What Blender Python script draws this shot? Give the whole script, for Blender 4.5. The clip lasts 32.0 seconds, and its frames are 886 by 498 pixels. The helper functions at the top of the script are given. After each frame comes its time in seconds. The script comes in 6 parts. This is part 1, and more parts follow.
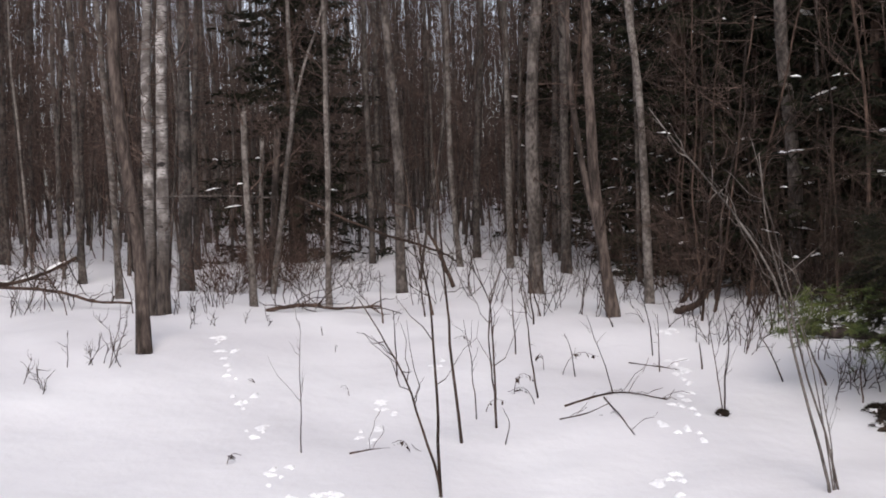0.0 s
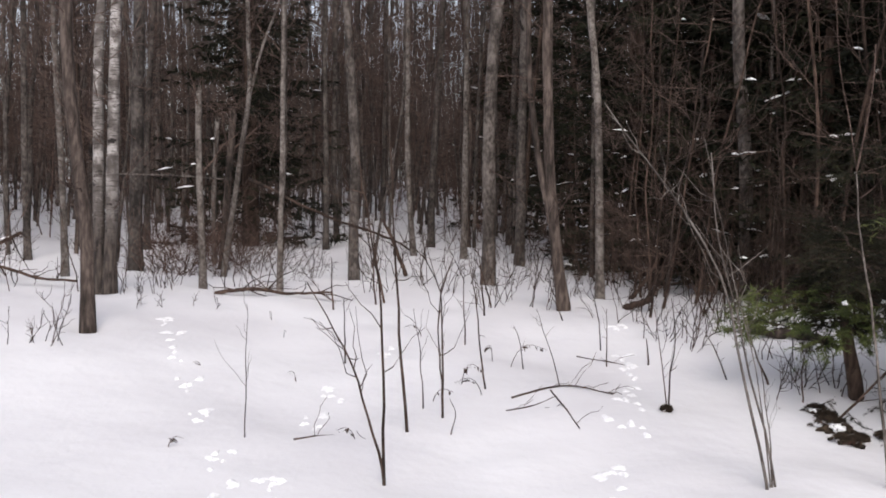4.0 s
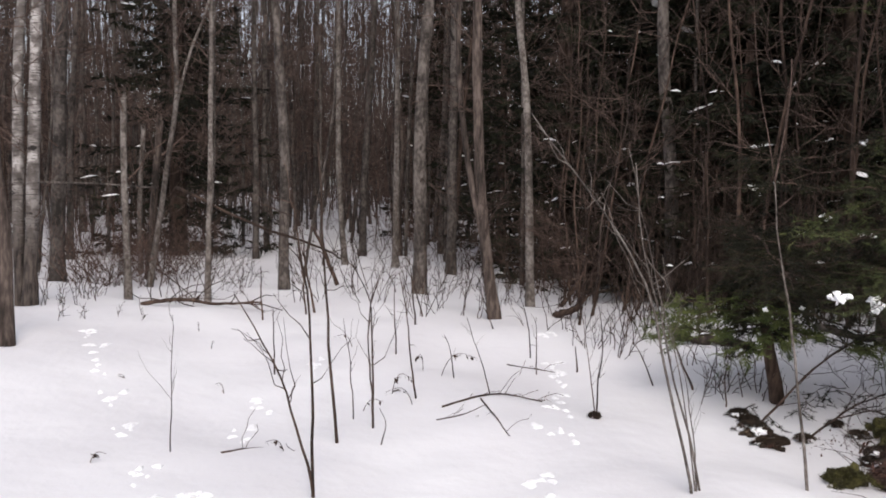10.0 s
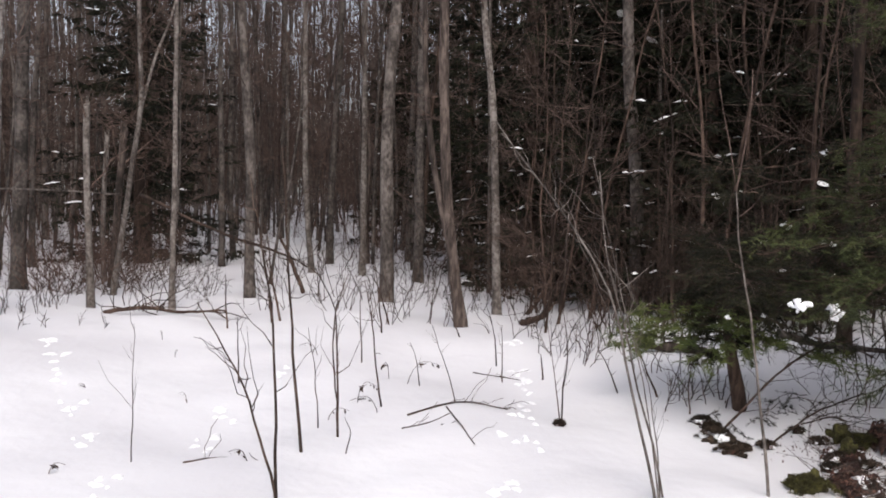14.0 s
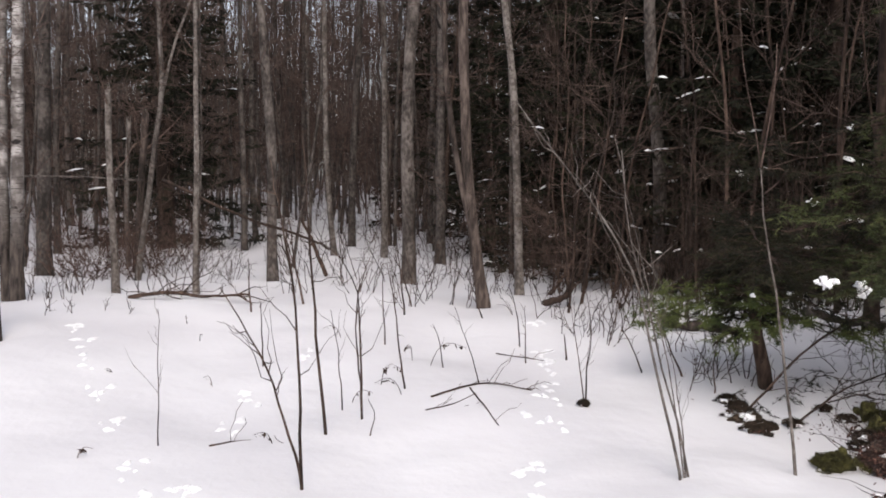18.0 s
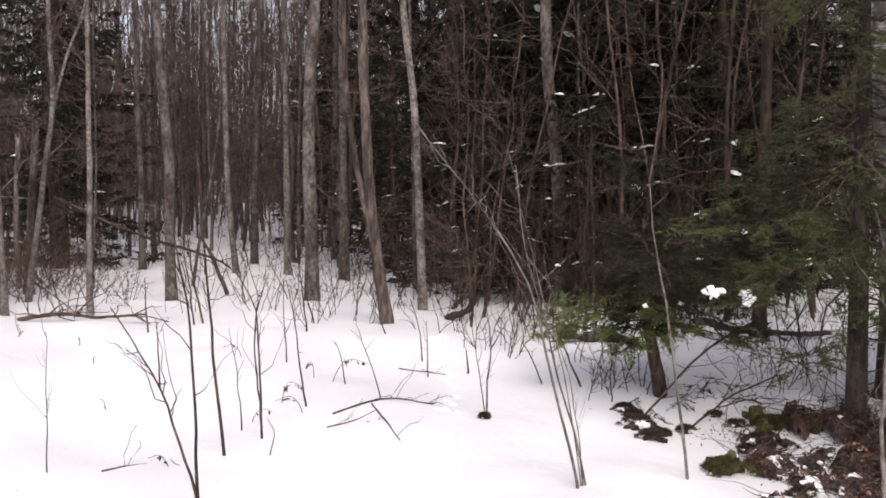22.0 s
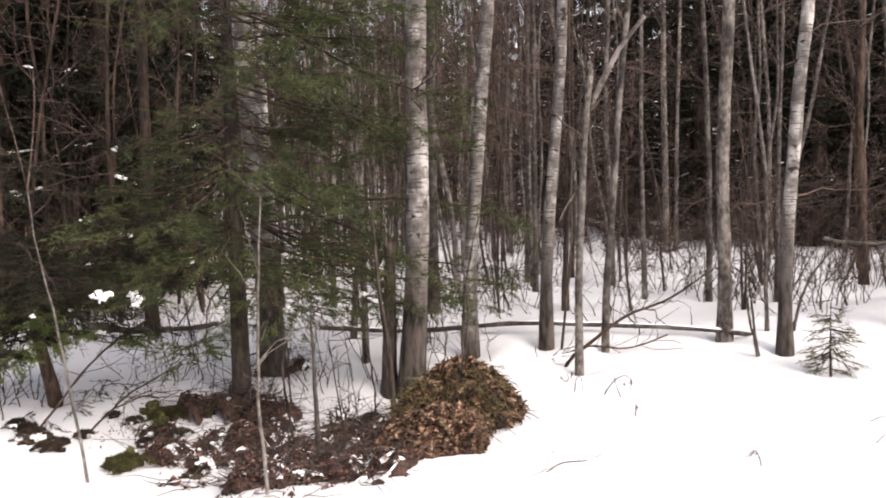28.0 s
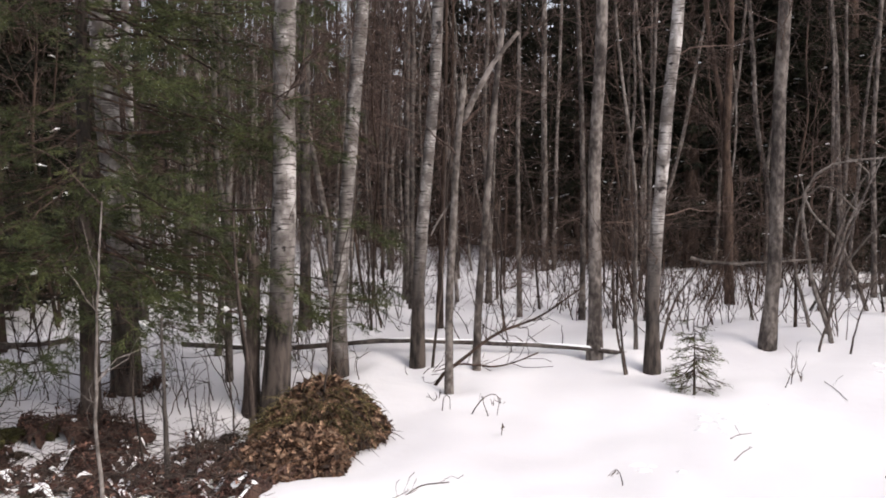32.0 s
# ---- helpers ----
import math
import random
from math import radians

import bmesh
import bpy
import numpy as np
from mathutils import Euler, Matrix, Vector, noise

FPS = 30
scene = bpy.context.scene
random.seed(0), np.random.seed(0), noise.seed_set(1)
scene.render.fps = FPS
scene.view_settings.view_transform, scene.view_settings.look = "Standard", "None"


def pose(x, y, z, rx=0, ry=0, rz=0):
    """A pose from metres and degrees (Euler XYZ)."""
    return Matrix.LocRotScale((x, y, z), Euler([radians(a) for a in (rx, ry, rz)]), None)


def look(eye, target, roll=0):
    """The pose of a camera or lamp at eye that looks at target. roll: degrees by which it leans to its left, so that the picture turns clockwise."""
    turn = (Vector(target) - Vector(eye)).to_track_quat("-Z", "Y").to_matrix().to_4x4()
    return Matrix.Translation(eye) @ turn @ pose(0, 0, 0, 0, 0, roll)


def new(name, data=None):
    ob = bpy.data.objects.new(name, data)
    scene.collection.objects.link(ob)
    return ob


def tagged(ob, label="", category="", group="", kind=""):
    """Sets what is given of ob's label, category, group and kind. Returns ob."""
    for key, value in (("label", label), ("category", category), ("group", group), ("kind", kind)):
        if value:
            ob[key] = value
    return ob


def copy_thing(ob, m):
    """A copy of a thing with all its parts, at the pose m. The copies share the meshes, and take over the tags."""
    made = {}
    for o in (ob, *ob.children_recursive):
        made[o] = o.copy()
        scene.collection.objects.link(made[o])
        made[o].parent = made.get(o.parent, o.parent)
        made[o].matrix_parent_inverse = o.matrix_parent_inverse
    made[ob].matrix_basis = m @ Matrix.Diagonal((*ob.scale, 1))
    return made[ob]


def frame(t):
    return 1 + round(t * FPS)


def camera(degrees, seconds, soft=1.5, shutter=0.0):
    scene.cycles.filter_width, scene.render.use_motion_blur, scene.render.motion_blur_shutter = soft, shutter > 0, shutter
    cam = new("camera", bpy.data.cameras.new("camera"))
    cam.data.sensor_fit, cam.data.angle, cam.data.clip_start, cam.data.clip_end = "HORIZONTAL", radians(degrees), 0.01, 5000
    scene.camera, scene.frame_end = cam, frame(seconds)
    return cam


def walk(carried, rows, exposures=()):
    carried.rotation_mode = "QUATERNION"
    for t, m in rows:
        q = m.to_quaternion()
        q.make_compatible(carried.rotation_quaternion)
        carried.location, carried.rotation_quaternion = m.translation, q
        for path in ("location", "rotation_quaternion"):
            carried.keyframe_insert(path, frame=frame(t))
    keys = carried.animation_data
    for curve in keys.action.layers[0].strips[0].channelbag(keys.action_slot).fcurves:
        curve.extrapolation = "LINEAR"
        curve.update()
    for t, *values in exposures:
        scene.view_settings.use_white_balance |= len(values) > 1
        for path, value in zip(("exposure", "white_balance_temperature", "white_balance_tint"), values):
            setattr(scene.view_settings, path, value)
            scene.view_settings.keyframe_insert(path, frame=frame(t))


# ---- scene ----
cam = camera(50.57, 32.0, soft=1.8, shutter=0.15)
ROWS = [
    (0.0, -0.000, 0.000, 1.600, 86.46, 1.48, -0.09),
    (0.5, -0.002, -0.008, 1.619, 86.87, 0.93, -0.42),
    (1.0, -0.001, -0.002, 1.618, 87.16, 0.76, -1.25),
    (1.5, 0.005, -0.002, 1.600, 87.31, -0.03, -1.65),
    (2.0, 0.006, 0.007, 1.591, 86.84, 0.14, -2.38),
    (2.5, 0.001, 0.020, 1.591, 86.36, -0.28, -2.68),
    (3.0, -0.003, 0.023, 1.588, 86.04, -1.03, -2.45),
    (3.5, 0.010, 0.024, 1.590, 85.77, -0.92, -2.50),
    (5.5, 0.026, 0.013, 1.595, 86.12, -0.58, -3.99),
    (6.0, 0.034, 0.009, 1.599, 86.14, -0.86, -4.65),
    (6.5, 0.031, 0.012, 1.596, 86.17, -0.93, -5.07),
    (7.0, 0.029, 0.014, 1.599, 86.17, -1.07, -5.23),
    (7.5, 0.038, 0.017, 1.596, 86.21, -1.08, -5.35),
    (8.0, 0.036, 0.023, 1.597, 86.20, -1.11, -5.63),
    (8.5, 0.035, 0.021, 1.599, 86.22, -0.83, -5.92),
    (9.0, 0.038, 0.020, 1.598, 86.29, -0.89, -6.20),
    (9.5, 0.037, 0.020, 1.597, 86.35, -0.81, -6.53),
    (10.0, 0.038, 0.024, 1.600, 86.37, -0.83, -6.81),
    (10.5, 0.038, 0.021, 1.597, 86.42, -1.11, -6.94),
    (11.0, 0.042, 0.025, 1.597, 86.48, -1.06, -7.09),
    (11.5, 0.049, 0.023, 1.597, 86.54, -1.14, -7.48),
    (12.0, 0.049, 0.023, 1.602, 86.58, -1.00, -7.93),
    (12.5, 0.057, 0.023, 1.599, 86.72, -0.96, -8.21),
    (13.0, 0.061, 0.020, 1.595, 86.87, -1.18, -8.42),
    (13.5, 0.060, 0.023, 1.598, 86.91, -1.14, -8.71),
    (15.5, 0.060, 0.039, 1.595, 86.80, -0.65, -8.48),
    (16.0, 0.056, 0.045, 1.594, 86.34, -1.24, -8.41),
    (16.5, 0.050, 0.047, 1.596, 85.83, -0.64, -7.74),
    (17.0, 0.050, 0.056, 1.596, 85.62, -0.86, -6.90),
    (17.5, 0.062, 0.053, 1.600, 85.59, -0.33, -6.92),
    (18.0, 0.067, 0.045, 1.601, 85.72, -0.17, -7.42),
    (18.5, 0.073, 0.047, 1.592, 85.81, -0.15, -8.19),
    (19.0, 0.079, 0.040, 1.605, 85.89, -0.04, -8.97),
    (19.5, 0.083, 0.034, 1.607, 86.02, -0.20, -9.69),
    (20.0, 0.092, 0.026, 1.602, 86.29, -0.41, -10.35),
    (20.5, 0.101, 0.023, 1.598, 86.51, -0.31, -11.19),
    (21.0, 0.103, 0.021, 1.601, 86.57, 0.10, -12.01),
    (21.5, 0.106, 0.024, 1.596, 86.64, -0.12, -12.66),
    (22.0, 0.119, 0.018, 1.598, 86.68, 0.21, -13.10),
    (22.5, 0.132, -0.003, 1.596, 86.85, -0.04, -13.59),
    (23.0, 0.139, -0.012, 1.595, 87.13, -0.51, -14.42),
    (23.5, 0.143, -0.005, 1.597, 87.19, -0.10, -15.41),
    (24.0, 0.140, 0.004, 1.606, 87.48, 0.02, -15.90),
    (24.5, 0.149, 0.006, 1.600, 87.83, 0.11, -16.36),
    (26.5, 0.266, -0.124, 1.610, 89.82, 0.15, -28.32),
    (26.7, 0.261, -0.160, 1.615, 89.74, 0.76, -31.68),
    (26.8, 0.258, -0.181, 1.617, 89.61, 0.85, -33.64),
    (27.0, 0.244, -0.204, 1.617, 89.24, 0.90, -38.47),
    (27.2, 0.198, -0.223, 1.626, 88.55, 1.44, -41.12),
    (27.3, 0.173, -0.221, 1.617, 88.34, 1.54, -41.69),
    (27.5, 0.119, -0.228, 1.613, 87.39, 1.67, -42.48),
    (27.7, 0.080, -0.241, 1.641, 86.62, 1.38, -44.31),
    (28.0, 0.032, -0.261, 1.624, 86.12, 1.73, -48.95),
    (28.5, 0.135, -0.265, 1.608, 86.90, 0.72, -51.70),
    (29.0, 0.272, -0.285, 1.593, 87.52, -0.81, -56.23),
    (29.5, 0.269, -0.296, 1.593, 86.78, -1.05, -58.14),
    (30.0, 0.284, -0.288, 1.593, 87.16, -1.28, -61.46),
    (30.5, 0.296, -0.276, 1.578, 87.49, -0.74, -62.05),
    (31.0, 0.304, -0.263, 1.577, 87.19, -0.05, -59.52),
    (31.5, 0.302, -0.258, 1.581, 87.13, 0.36, -57.52),
    (32.0, 0.284, -0.259, 1.582, 87.10, 0.48, -55.70),
]
walk(cam, [(t, pose(x, y, z, rx, ry, rz)) for t, x, y, z, rx, ry, rz in ROWS],
     exposures=[(0.0, -0.07, 6550, 15), (1.0, 0.06, 6550, 14), (3.0, 0.07, 6550, 14), (6.0, -0.02, 6600, 14), (13.0, 0.17, 6600, 14), (16.0, 0.21, 6600, 14), (18.0, 0.11, 6650, 14), (20.0, 0.2, 6700, 14), (22.0, 0.45, 6750, 16), (24.5, 0.66, 6750, 22), (26.5, 2.05, 7050, 15), (27.0, 1.93, 7100, 15),
                (27.5, 1.45, 7050, 15), (28.0, 0.82, 7050, 15), (29.0, 0.54, 6950, 15), (31.0, 0.42, 6870, 15), (32.0, 0.4, 6800, 15)])

# ---- light: thin cloud, a veiled sun high behind the clearing ----
SUN_UP, SUN_FROM = 50, 178          # degrees above the horizon; clockwise from +y
world = bpy.data.worlds.new("sky")
scene.world = world
world.use_nodes = True
sky = world.node_tree.nodes.new("ShaderNodeTexSky")
sky.sky_type, sky.sun_disc = "NISHITA", False
sky.sun_elevation, sky.sun_rotation = radians(SUN_UP), radians(SUN_FROM)
sky.dust_density, sky.air_density = 2.5, 1.0
veil = world.node_tree.nodes.new("ShaderNodeHueSaturation")      # thin high cloud pales the blue
veil.inputs["Saturation"].default_value = 0.48
world.node_tree.links.new(sky.outputs[0], veil.inputs["Color"])
world.node_tree.links.new(veil.outputs[0], world.node_tree.nodes["Background"].inputs[0])
world.node_tree.nodes["Background"].inputs[1].default_value = 0.25
sun = new("sun", bpy.data.lights.new("sun", "SUN"))
sun.data.energy, sun.data.angle, sun.data.color = 0.9, radians(30), (1.0, 0.94, 0.85)
a = radians(SUN_FROM)
sun.matrix_world = look((0, 0, 0), (-math.sin(a) * math.cos(radians(SUN_UP)), -math.cos(a) * math.cos(radians(SUN_UP)), -math.sin(radians(SUN_UP))))


# ---- materials ----
def nodes_of(name):
    m = bpy.data.materials.new(name)
    m.use_nodes = True
    return m, m.node_tree.nodes, m.node_tree.links, m.node_tree.nodes["Principled BSDF"]


def ramp_of(n, stops):
    r = n.new("ShaderNodeValToRGB")
    while len(r.color_ramp.elements) < len(stops):
        r.color_ramp.elements.new(0.5)
    for e, (p, c) in zip(r.color_ramp.elements, stops):
        e.position, e.color = p, (*c, 1)
    return r


def noisy(name, low, mid, high, scale, rough=0.9, bump=0.3, stretch=(1, 1, 1), fine=6.0, depth=0.01, per_object=0.25, island=False):
    """A two-scale noise material: broad stains and fine grain, with relief."""
    m, n, l, b = nodes_of(name)
    co, mp = n.new("ShaderNodeTexCoord"), n.new("ShaderNodeMapping")
    mp.inputs["Scale"].default_value = stretch
    l.new(co.outputs["Object"], mp.inputs[0])
    info = n.new("ShaderNodeObjectInfo")
    shift = n.new("ShaderNodeVectorMath")
    shift.operation = "MULTIPLY_ADD"
    shift.inputs[1].default_value = (37, 19, 23)
    l.new(info.outputs["Random"], shift.inputs[0])
    l.new(mp.outputs[0], shift.inputs[2])
    broad, grain = n.new("ShaderNodeTexNoise"), n.new("ShaderNodeTexNoise")
    for t, s, d in ((broad, scale, 3), (grain, scale * fine, 5)):
        t.inputs["Scale"].default_value, t.inputs["Detail"].default_value = s, d
        l.new(shift.outputs[0], t.inputs["Vector"])
    mix = n.new("ShaderNodeMath")
    mix.operation = "ADD"
    l.new(broad.outputs[0], mix.inputs[0])
    l.new(grain.outputs[0], mix.inputs[1])
    half = n.new("ShaderNodeMath")
    half.operation = "MULTIPLY"
    half.inputs[1].default_value = 0.5
    l.new(mix.outputs[0], half.inputs[0])
    r = ramp_of(n, ((0.4, low), (0.5, mid), (0.61, high)))
    l.new(half.outputs[0], r.inputs[0])
    hsv = n.new("ShaderNodeHueSaturation")
    span = n.new("ShaderNodeMapRange")
    span.inputs[3].default_value, span.inputs[4].default_value = 1 - per_object, 1 + per_object
    if island:      # each leaf or lump its own tone
        l.new(n.new("ShaderNodeNewGeometry").outputs["Random Per Island"], span.inputs[0])
    else:
        l.new(info.outputs["Random"], span.inputs[0])
    l.new(span.outputs[0], hsv.inputs["Value"])
    l.new(r.outputs[0], hsv.inputs["Color"])
    l.new(hsv.outputs[0], b.inputs["Base Color"])
    b.inputs["Roughness"].default_value = rough
    b.inputs["Specular IOR Level"].default_value = 0.25
    bp = n.new("ShaderNodeBump")
    bp.inputs["Strength"].default_value, bp.inputs["Distance"].default_value = bump, depth
    l.new(grain.outputs[0], bp.inputs["Height"])
    l.new(bp.outputs[0], b.inputs["Normal"])
    return m


def birch_bark(name, foot_height):
    """Chalky peeling bark: pale paper with grey stains, torn flakes, cross-wise dark scars, and old furrowed bark up to about foot_height."""
    m, n, l, b = nodes_of(name)
    co = n.new("ShaderNodeTexCoord")
    info = n.new("ShaderNodeObjectInfo")
    shift = n.new("ShaderNodeVectorMath")
    shift.operation = "MULTIPLY_ADD"
    shift.inputs[1].default_value = (31, 17, 0)
    l.new(info.outputs["Random"], shift.inputs[0])
    l.new(co.outputs["Object"], shift.inputs[2])

    def noise_at(stretch, scale, detail):
        mp, t = n.new("ShaderNodeMapping"), n.new("ShaderNodeTexNoise")
        mp.inputs["Scale"].default_value = stretch
        t.inputs["Scale"].default_value, t.inputs["Detail"].default_value = scale, detail
        l.new(shift.outputs[0], mp.inputs[0])
        l.new(mp.outputs[0], t.inputs["Vector"])
        return t

    def over(mask, low, high):
        """low with high laid over it where mask is one."""
        mix = n.new("ShaderNodeMix")
        mix.data_type = "RGBA"
        l.new(mask, mix.inputs[0])
        for socket, value in ((mix.inputs[6], low), (mix.inputs[7], high)):
            if isinstance(value, tuple):
                socket.default_value = (*value, 1)
            else:
                l.new(value, socket)
        return mix.outputs[2]

    scars, stain, furrow = noise_at((2.4, 2.4, 22), 3.4, 5), noise_at((1, 1, 0.8), 9.0, 8), noise_at((1, 1, 0.25), 22.0, 4)
    flakes, knots, patch = noise_at((1, 1, 1.6), 34.0, 6), noise_at((3, 3, 5), 2.6, 3), noise_at((1, 1, 0.5), 2.6, 4)
    paper = ramp_of(n, ((0.38, (0.085, 0.072, 0.064)), (0.5, (0.2, 0.178, 0.163)), (0.62, (0.43, 0.4, 0.375))))
    l.new(stain.outputs[0], paper.inputs[0])
    grey = ramp_of(n, ((0.42, (0, 0, 0)), (0.6, (0.75, 0.75, 0.75))))
    l.new(patch.outputs[0], grey.inputs[0])
    torn = ramp_of(n, ((0.53, (0, 0, 0)), (0.6, (0.8, 0.8, 0.8))))
    l.new(flakes.outputs[0], torn.inputs[0])
    dark = ramp_of(n, ((0.55, (0, 0, 0)), (0.63, (1, 1, 1))))
    l.new(scars.outputs[0], dark.inputs[0])
    eyes = ramp_of(n, ((0.66, (0, 0, 0)), (0.7, (1, 1, 1))))
    l.new(knots.outputs[0], eyes.inputs[0])
    colour = over(grey.outputs[0], paper.outputs[0], (0.105, 0.09, 0.08))
    colour = over(torn.outputs[0], colour, paper.outputs[0])
    colour = over(dark.outputs[0], colour, (0.06, 0.05, 0.044))
    colour = over(eyes.outputs[0], colour, (0.02, 0.016, 0.014))
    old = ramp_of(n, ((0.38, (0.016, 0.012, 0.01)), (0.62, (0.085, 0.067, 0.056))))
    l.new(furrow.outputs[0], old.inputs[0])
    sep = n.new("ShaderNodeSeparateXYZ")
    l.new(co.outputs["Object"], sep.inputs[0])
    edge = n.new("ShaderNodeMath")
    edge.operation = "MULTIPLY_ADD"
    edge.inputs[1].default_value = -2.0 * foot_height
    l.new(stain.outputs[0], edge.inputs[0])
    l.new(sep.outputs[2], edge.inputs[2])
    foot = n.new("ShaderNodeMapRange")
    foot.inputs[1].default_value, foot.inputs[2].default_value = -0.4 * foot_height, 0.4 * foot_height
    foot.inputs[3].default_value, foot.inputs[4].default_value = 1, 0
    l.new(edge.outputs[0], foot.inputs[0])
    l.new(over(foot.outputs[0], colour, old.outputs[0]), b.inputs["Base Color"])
    b.inputs["Roughness"].default_value = 0.8
    b.inputs["Specular IOR Level"].default_value = 0.3
    bp, bp2 = n.new("ShaderNodeBump"), n.new("ShaderNodeBump")
    bp.inputs["Strength"].default_value, bp.inputs["Distance"].default_value = 0.6, 0.012
    bp2.inputs["Strength"].default_value, bp2.inputs["Distance"].default_value = 0.5, 0.004
    l.new(furrow.outputs[0], bp.inputs["Height"])
    l.new(flakes.outputs[0], bp2.inputs["Height"])
    l.new(bp.outputs[0], bp2.inputs["Normal"])
    l.new(bp2.outputs[0], b.inputs["Normal"])
    return m


def snow_material():
    m, n, l, b = nodes_of("old_snow")
    co = n.new("ShaderNodeTexCoord")
    broad, crust, grain = (n.new("ShaderNodeTexNoise") for _ in range(3))
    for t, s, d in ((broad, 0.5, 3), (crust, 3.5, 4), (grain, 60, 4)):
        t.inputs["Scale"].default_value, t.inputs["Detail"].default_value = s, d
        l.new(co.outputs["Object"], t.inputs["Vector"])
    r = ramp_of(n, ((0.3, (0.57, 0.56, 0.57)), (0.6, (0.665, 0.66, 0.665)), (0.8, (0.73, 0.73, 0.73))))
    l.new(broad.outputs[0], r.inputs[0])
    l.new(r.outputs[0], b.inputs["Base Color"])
    b.inputs["Roughness"].default_value = 0.65
    b.inputs["Specular IOR Level"].default_value = 0.3
    b1, b2 = n.new("ShaderNodeBump"), n.new("ShaderNodeBump")
    b1.inputs["Strength"].default_value, b1.inputs["Distance"].default_value = 0.3, 0.06
    b2.inputs["Strength"].default_value, b2.inputs["Distance"].default_value = 0.25, 0.004
    l.new(crust.outputs[0], b1.inputs["Height"])
    l.new(grain.outputs[0], b2.inputs["Height"])
    l.new(b1.outputs[0], b2.inputs["Normal"])
    l.new(b2.outputs[0], b.inputs["Normal"])
    return m


PRINT_SNOW = noisy("print_snow", (0.69, 0.69, 0.69), (0.77, 0.77, 0.77), (0.85, 0.85, 0.85), 30, 0.6, 0.5, per_object=0.04)
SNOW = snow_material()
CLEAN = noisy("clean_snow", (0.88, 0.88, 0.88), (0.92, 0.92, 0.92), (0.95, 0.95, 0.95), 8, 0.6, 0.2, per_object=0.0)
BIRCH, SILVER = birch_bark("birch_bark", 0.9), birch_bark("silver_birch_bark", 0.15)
GREY = noisy("grey_bark", (0.02676, 0.02176, 0.01825), (0.06712, 0.05595, 0.04898), (0.1342, 0.1149, 0.1007), 5, 0.9, 0.6, (1, 1, 0.6), 5)
PALE = noisy("pale_bark", (0.05213, 0.04322, 0.03681), (0.1098, 0.09291, 0.0809), (0.1971, 0.1748, 0.1566), 6, 0.85, 0.5, (1, 1, 0.75), 5)
BROWN = noisy("brown_bark", (0.01771, 0.01339, 0.01055), (0.04954, 0.03683, 0.03066), (0.1052, 0.08156, 0.06816), 6, 0.9, 0.7, (1, 1, 0.25), 5)
# grey bark lightened for the brighter right side, light put into the colour
LIT_GREY = noisy("lit_grey_bark", (0.03599, 0.0287, 0.02496), (0.09951, 0.083, 0.07259), (0.212, 0.184, 0.1622), 5, 0.9, 0.6, (1, 1, 0.6), 5)
# dark wood; on trunks deep among the firs it also stands in for shade
DARK = noisy("dark_bark", (0.018, 0.011, 0.00802), (0.0437, 0.0275, 0.0201), (0.0898, 0.0594, 0.0441), 6, 0.9, 0.6, (1, 1, 0.3), 5)
TWIG = noisy("twig_bark", (0.03384, 0.02166, 0.01722), (0.07236, 0.04807, 0.03787), (0.1308, 0.0912, 0.07339), 9, 0.85, 0.3)
BRUSH = noisy("brush_bark", (0.03927, 0.02297, 0.01722), (0.07854, 0.04836, 0.0382), (0.1403, 0.09393, 0.07515), 4, 0.9, 0.2)
NEEDLE = noisy("fir_needles", (0.017, 0.022, 0.008), (0.038, 0.046, 0.015), (0.076, 0.084, 0.028), 3, 0.7, 0.0, per_object=0.15)
# needles brightened as if well lit, the light put into the colour
LIT_NEEDLE = noisy("lit_fir_needles", (0.03, 0.042, 0.012), (0.07, 0.09, 0.024), (0.13, 0.15, 0.045), 3, 0.7, 0.0, per_object=0.15)
# the same needles darkened, shade put into the colour
SHADED_NEEDLE = noisy("shaded_fir_needles", (0.00561, 0.00562, 0.00261), (0.0118, 0.0112, 0.00435), (0.0255, 0.0239, 0.00786), 3, 0.75, 0.0, per_object=0.15)
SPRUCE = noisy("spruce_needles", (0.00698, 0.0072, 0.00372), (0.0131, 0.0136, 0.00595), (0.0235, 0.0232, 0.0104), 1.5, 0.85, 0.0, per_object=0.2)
LEAF = noisy("dead_leaves", (0.038, 0.02, 0.0125), (0.112, 0.062, 0.038), (0.28, 0.188, 0.125), 14, 0.75, 0.2, fine=3, per_object=0.75, island=True)
SODDEN = noisy("sodden_leaves", (0.026, 0.0118, 0.009), (0.074, 0.034, 0.0255), (0.19, 0.108, 0.08), 14, 0.65, 0.2, fine=3, per_object=0.75, island=True)
SOIL = noisy("wet_soil", (0.026, 0.0132, 0.0105), (0.056, 0.03, 0.0225), (0.115, 0.066, 0.049), 9, 0.85, 0.8, depth=0.02)
MOSS = noisy("moss", (0.018, 0.016, 0.007), (0.045, 0.041, 0.014), (0.09, 0.082, 0.026), 18, 0.95, 0.8, depth=0.015)
MUCK = noisy("mossy_earth", (0.014, 0.0105, 0.007), (0.034, 0.024, 0.016), (0.085, 0.06, 0.04), 26, 0.95, 0.5, depth=0.006)
STRAW = noisy("dry_straw", (0.036, 0.029, 0.011), (0.085, 0.068, 0.027), (0.19, 0.15, 0.066), 20, 0.8, 0.1, per_object=0.6, island=True)
BARKS = {"birch": BIRCH, "silver": SILVER, "grey": GREY, "lit_grey": LIT_GREY, "pale": PALE, "brown": BROWN, "dark": DARK}


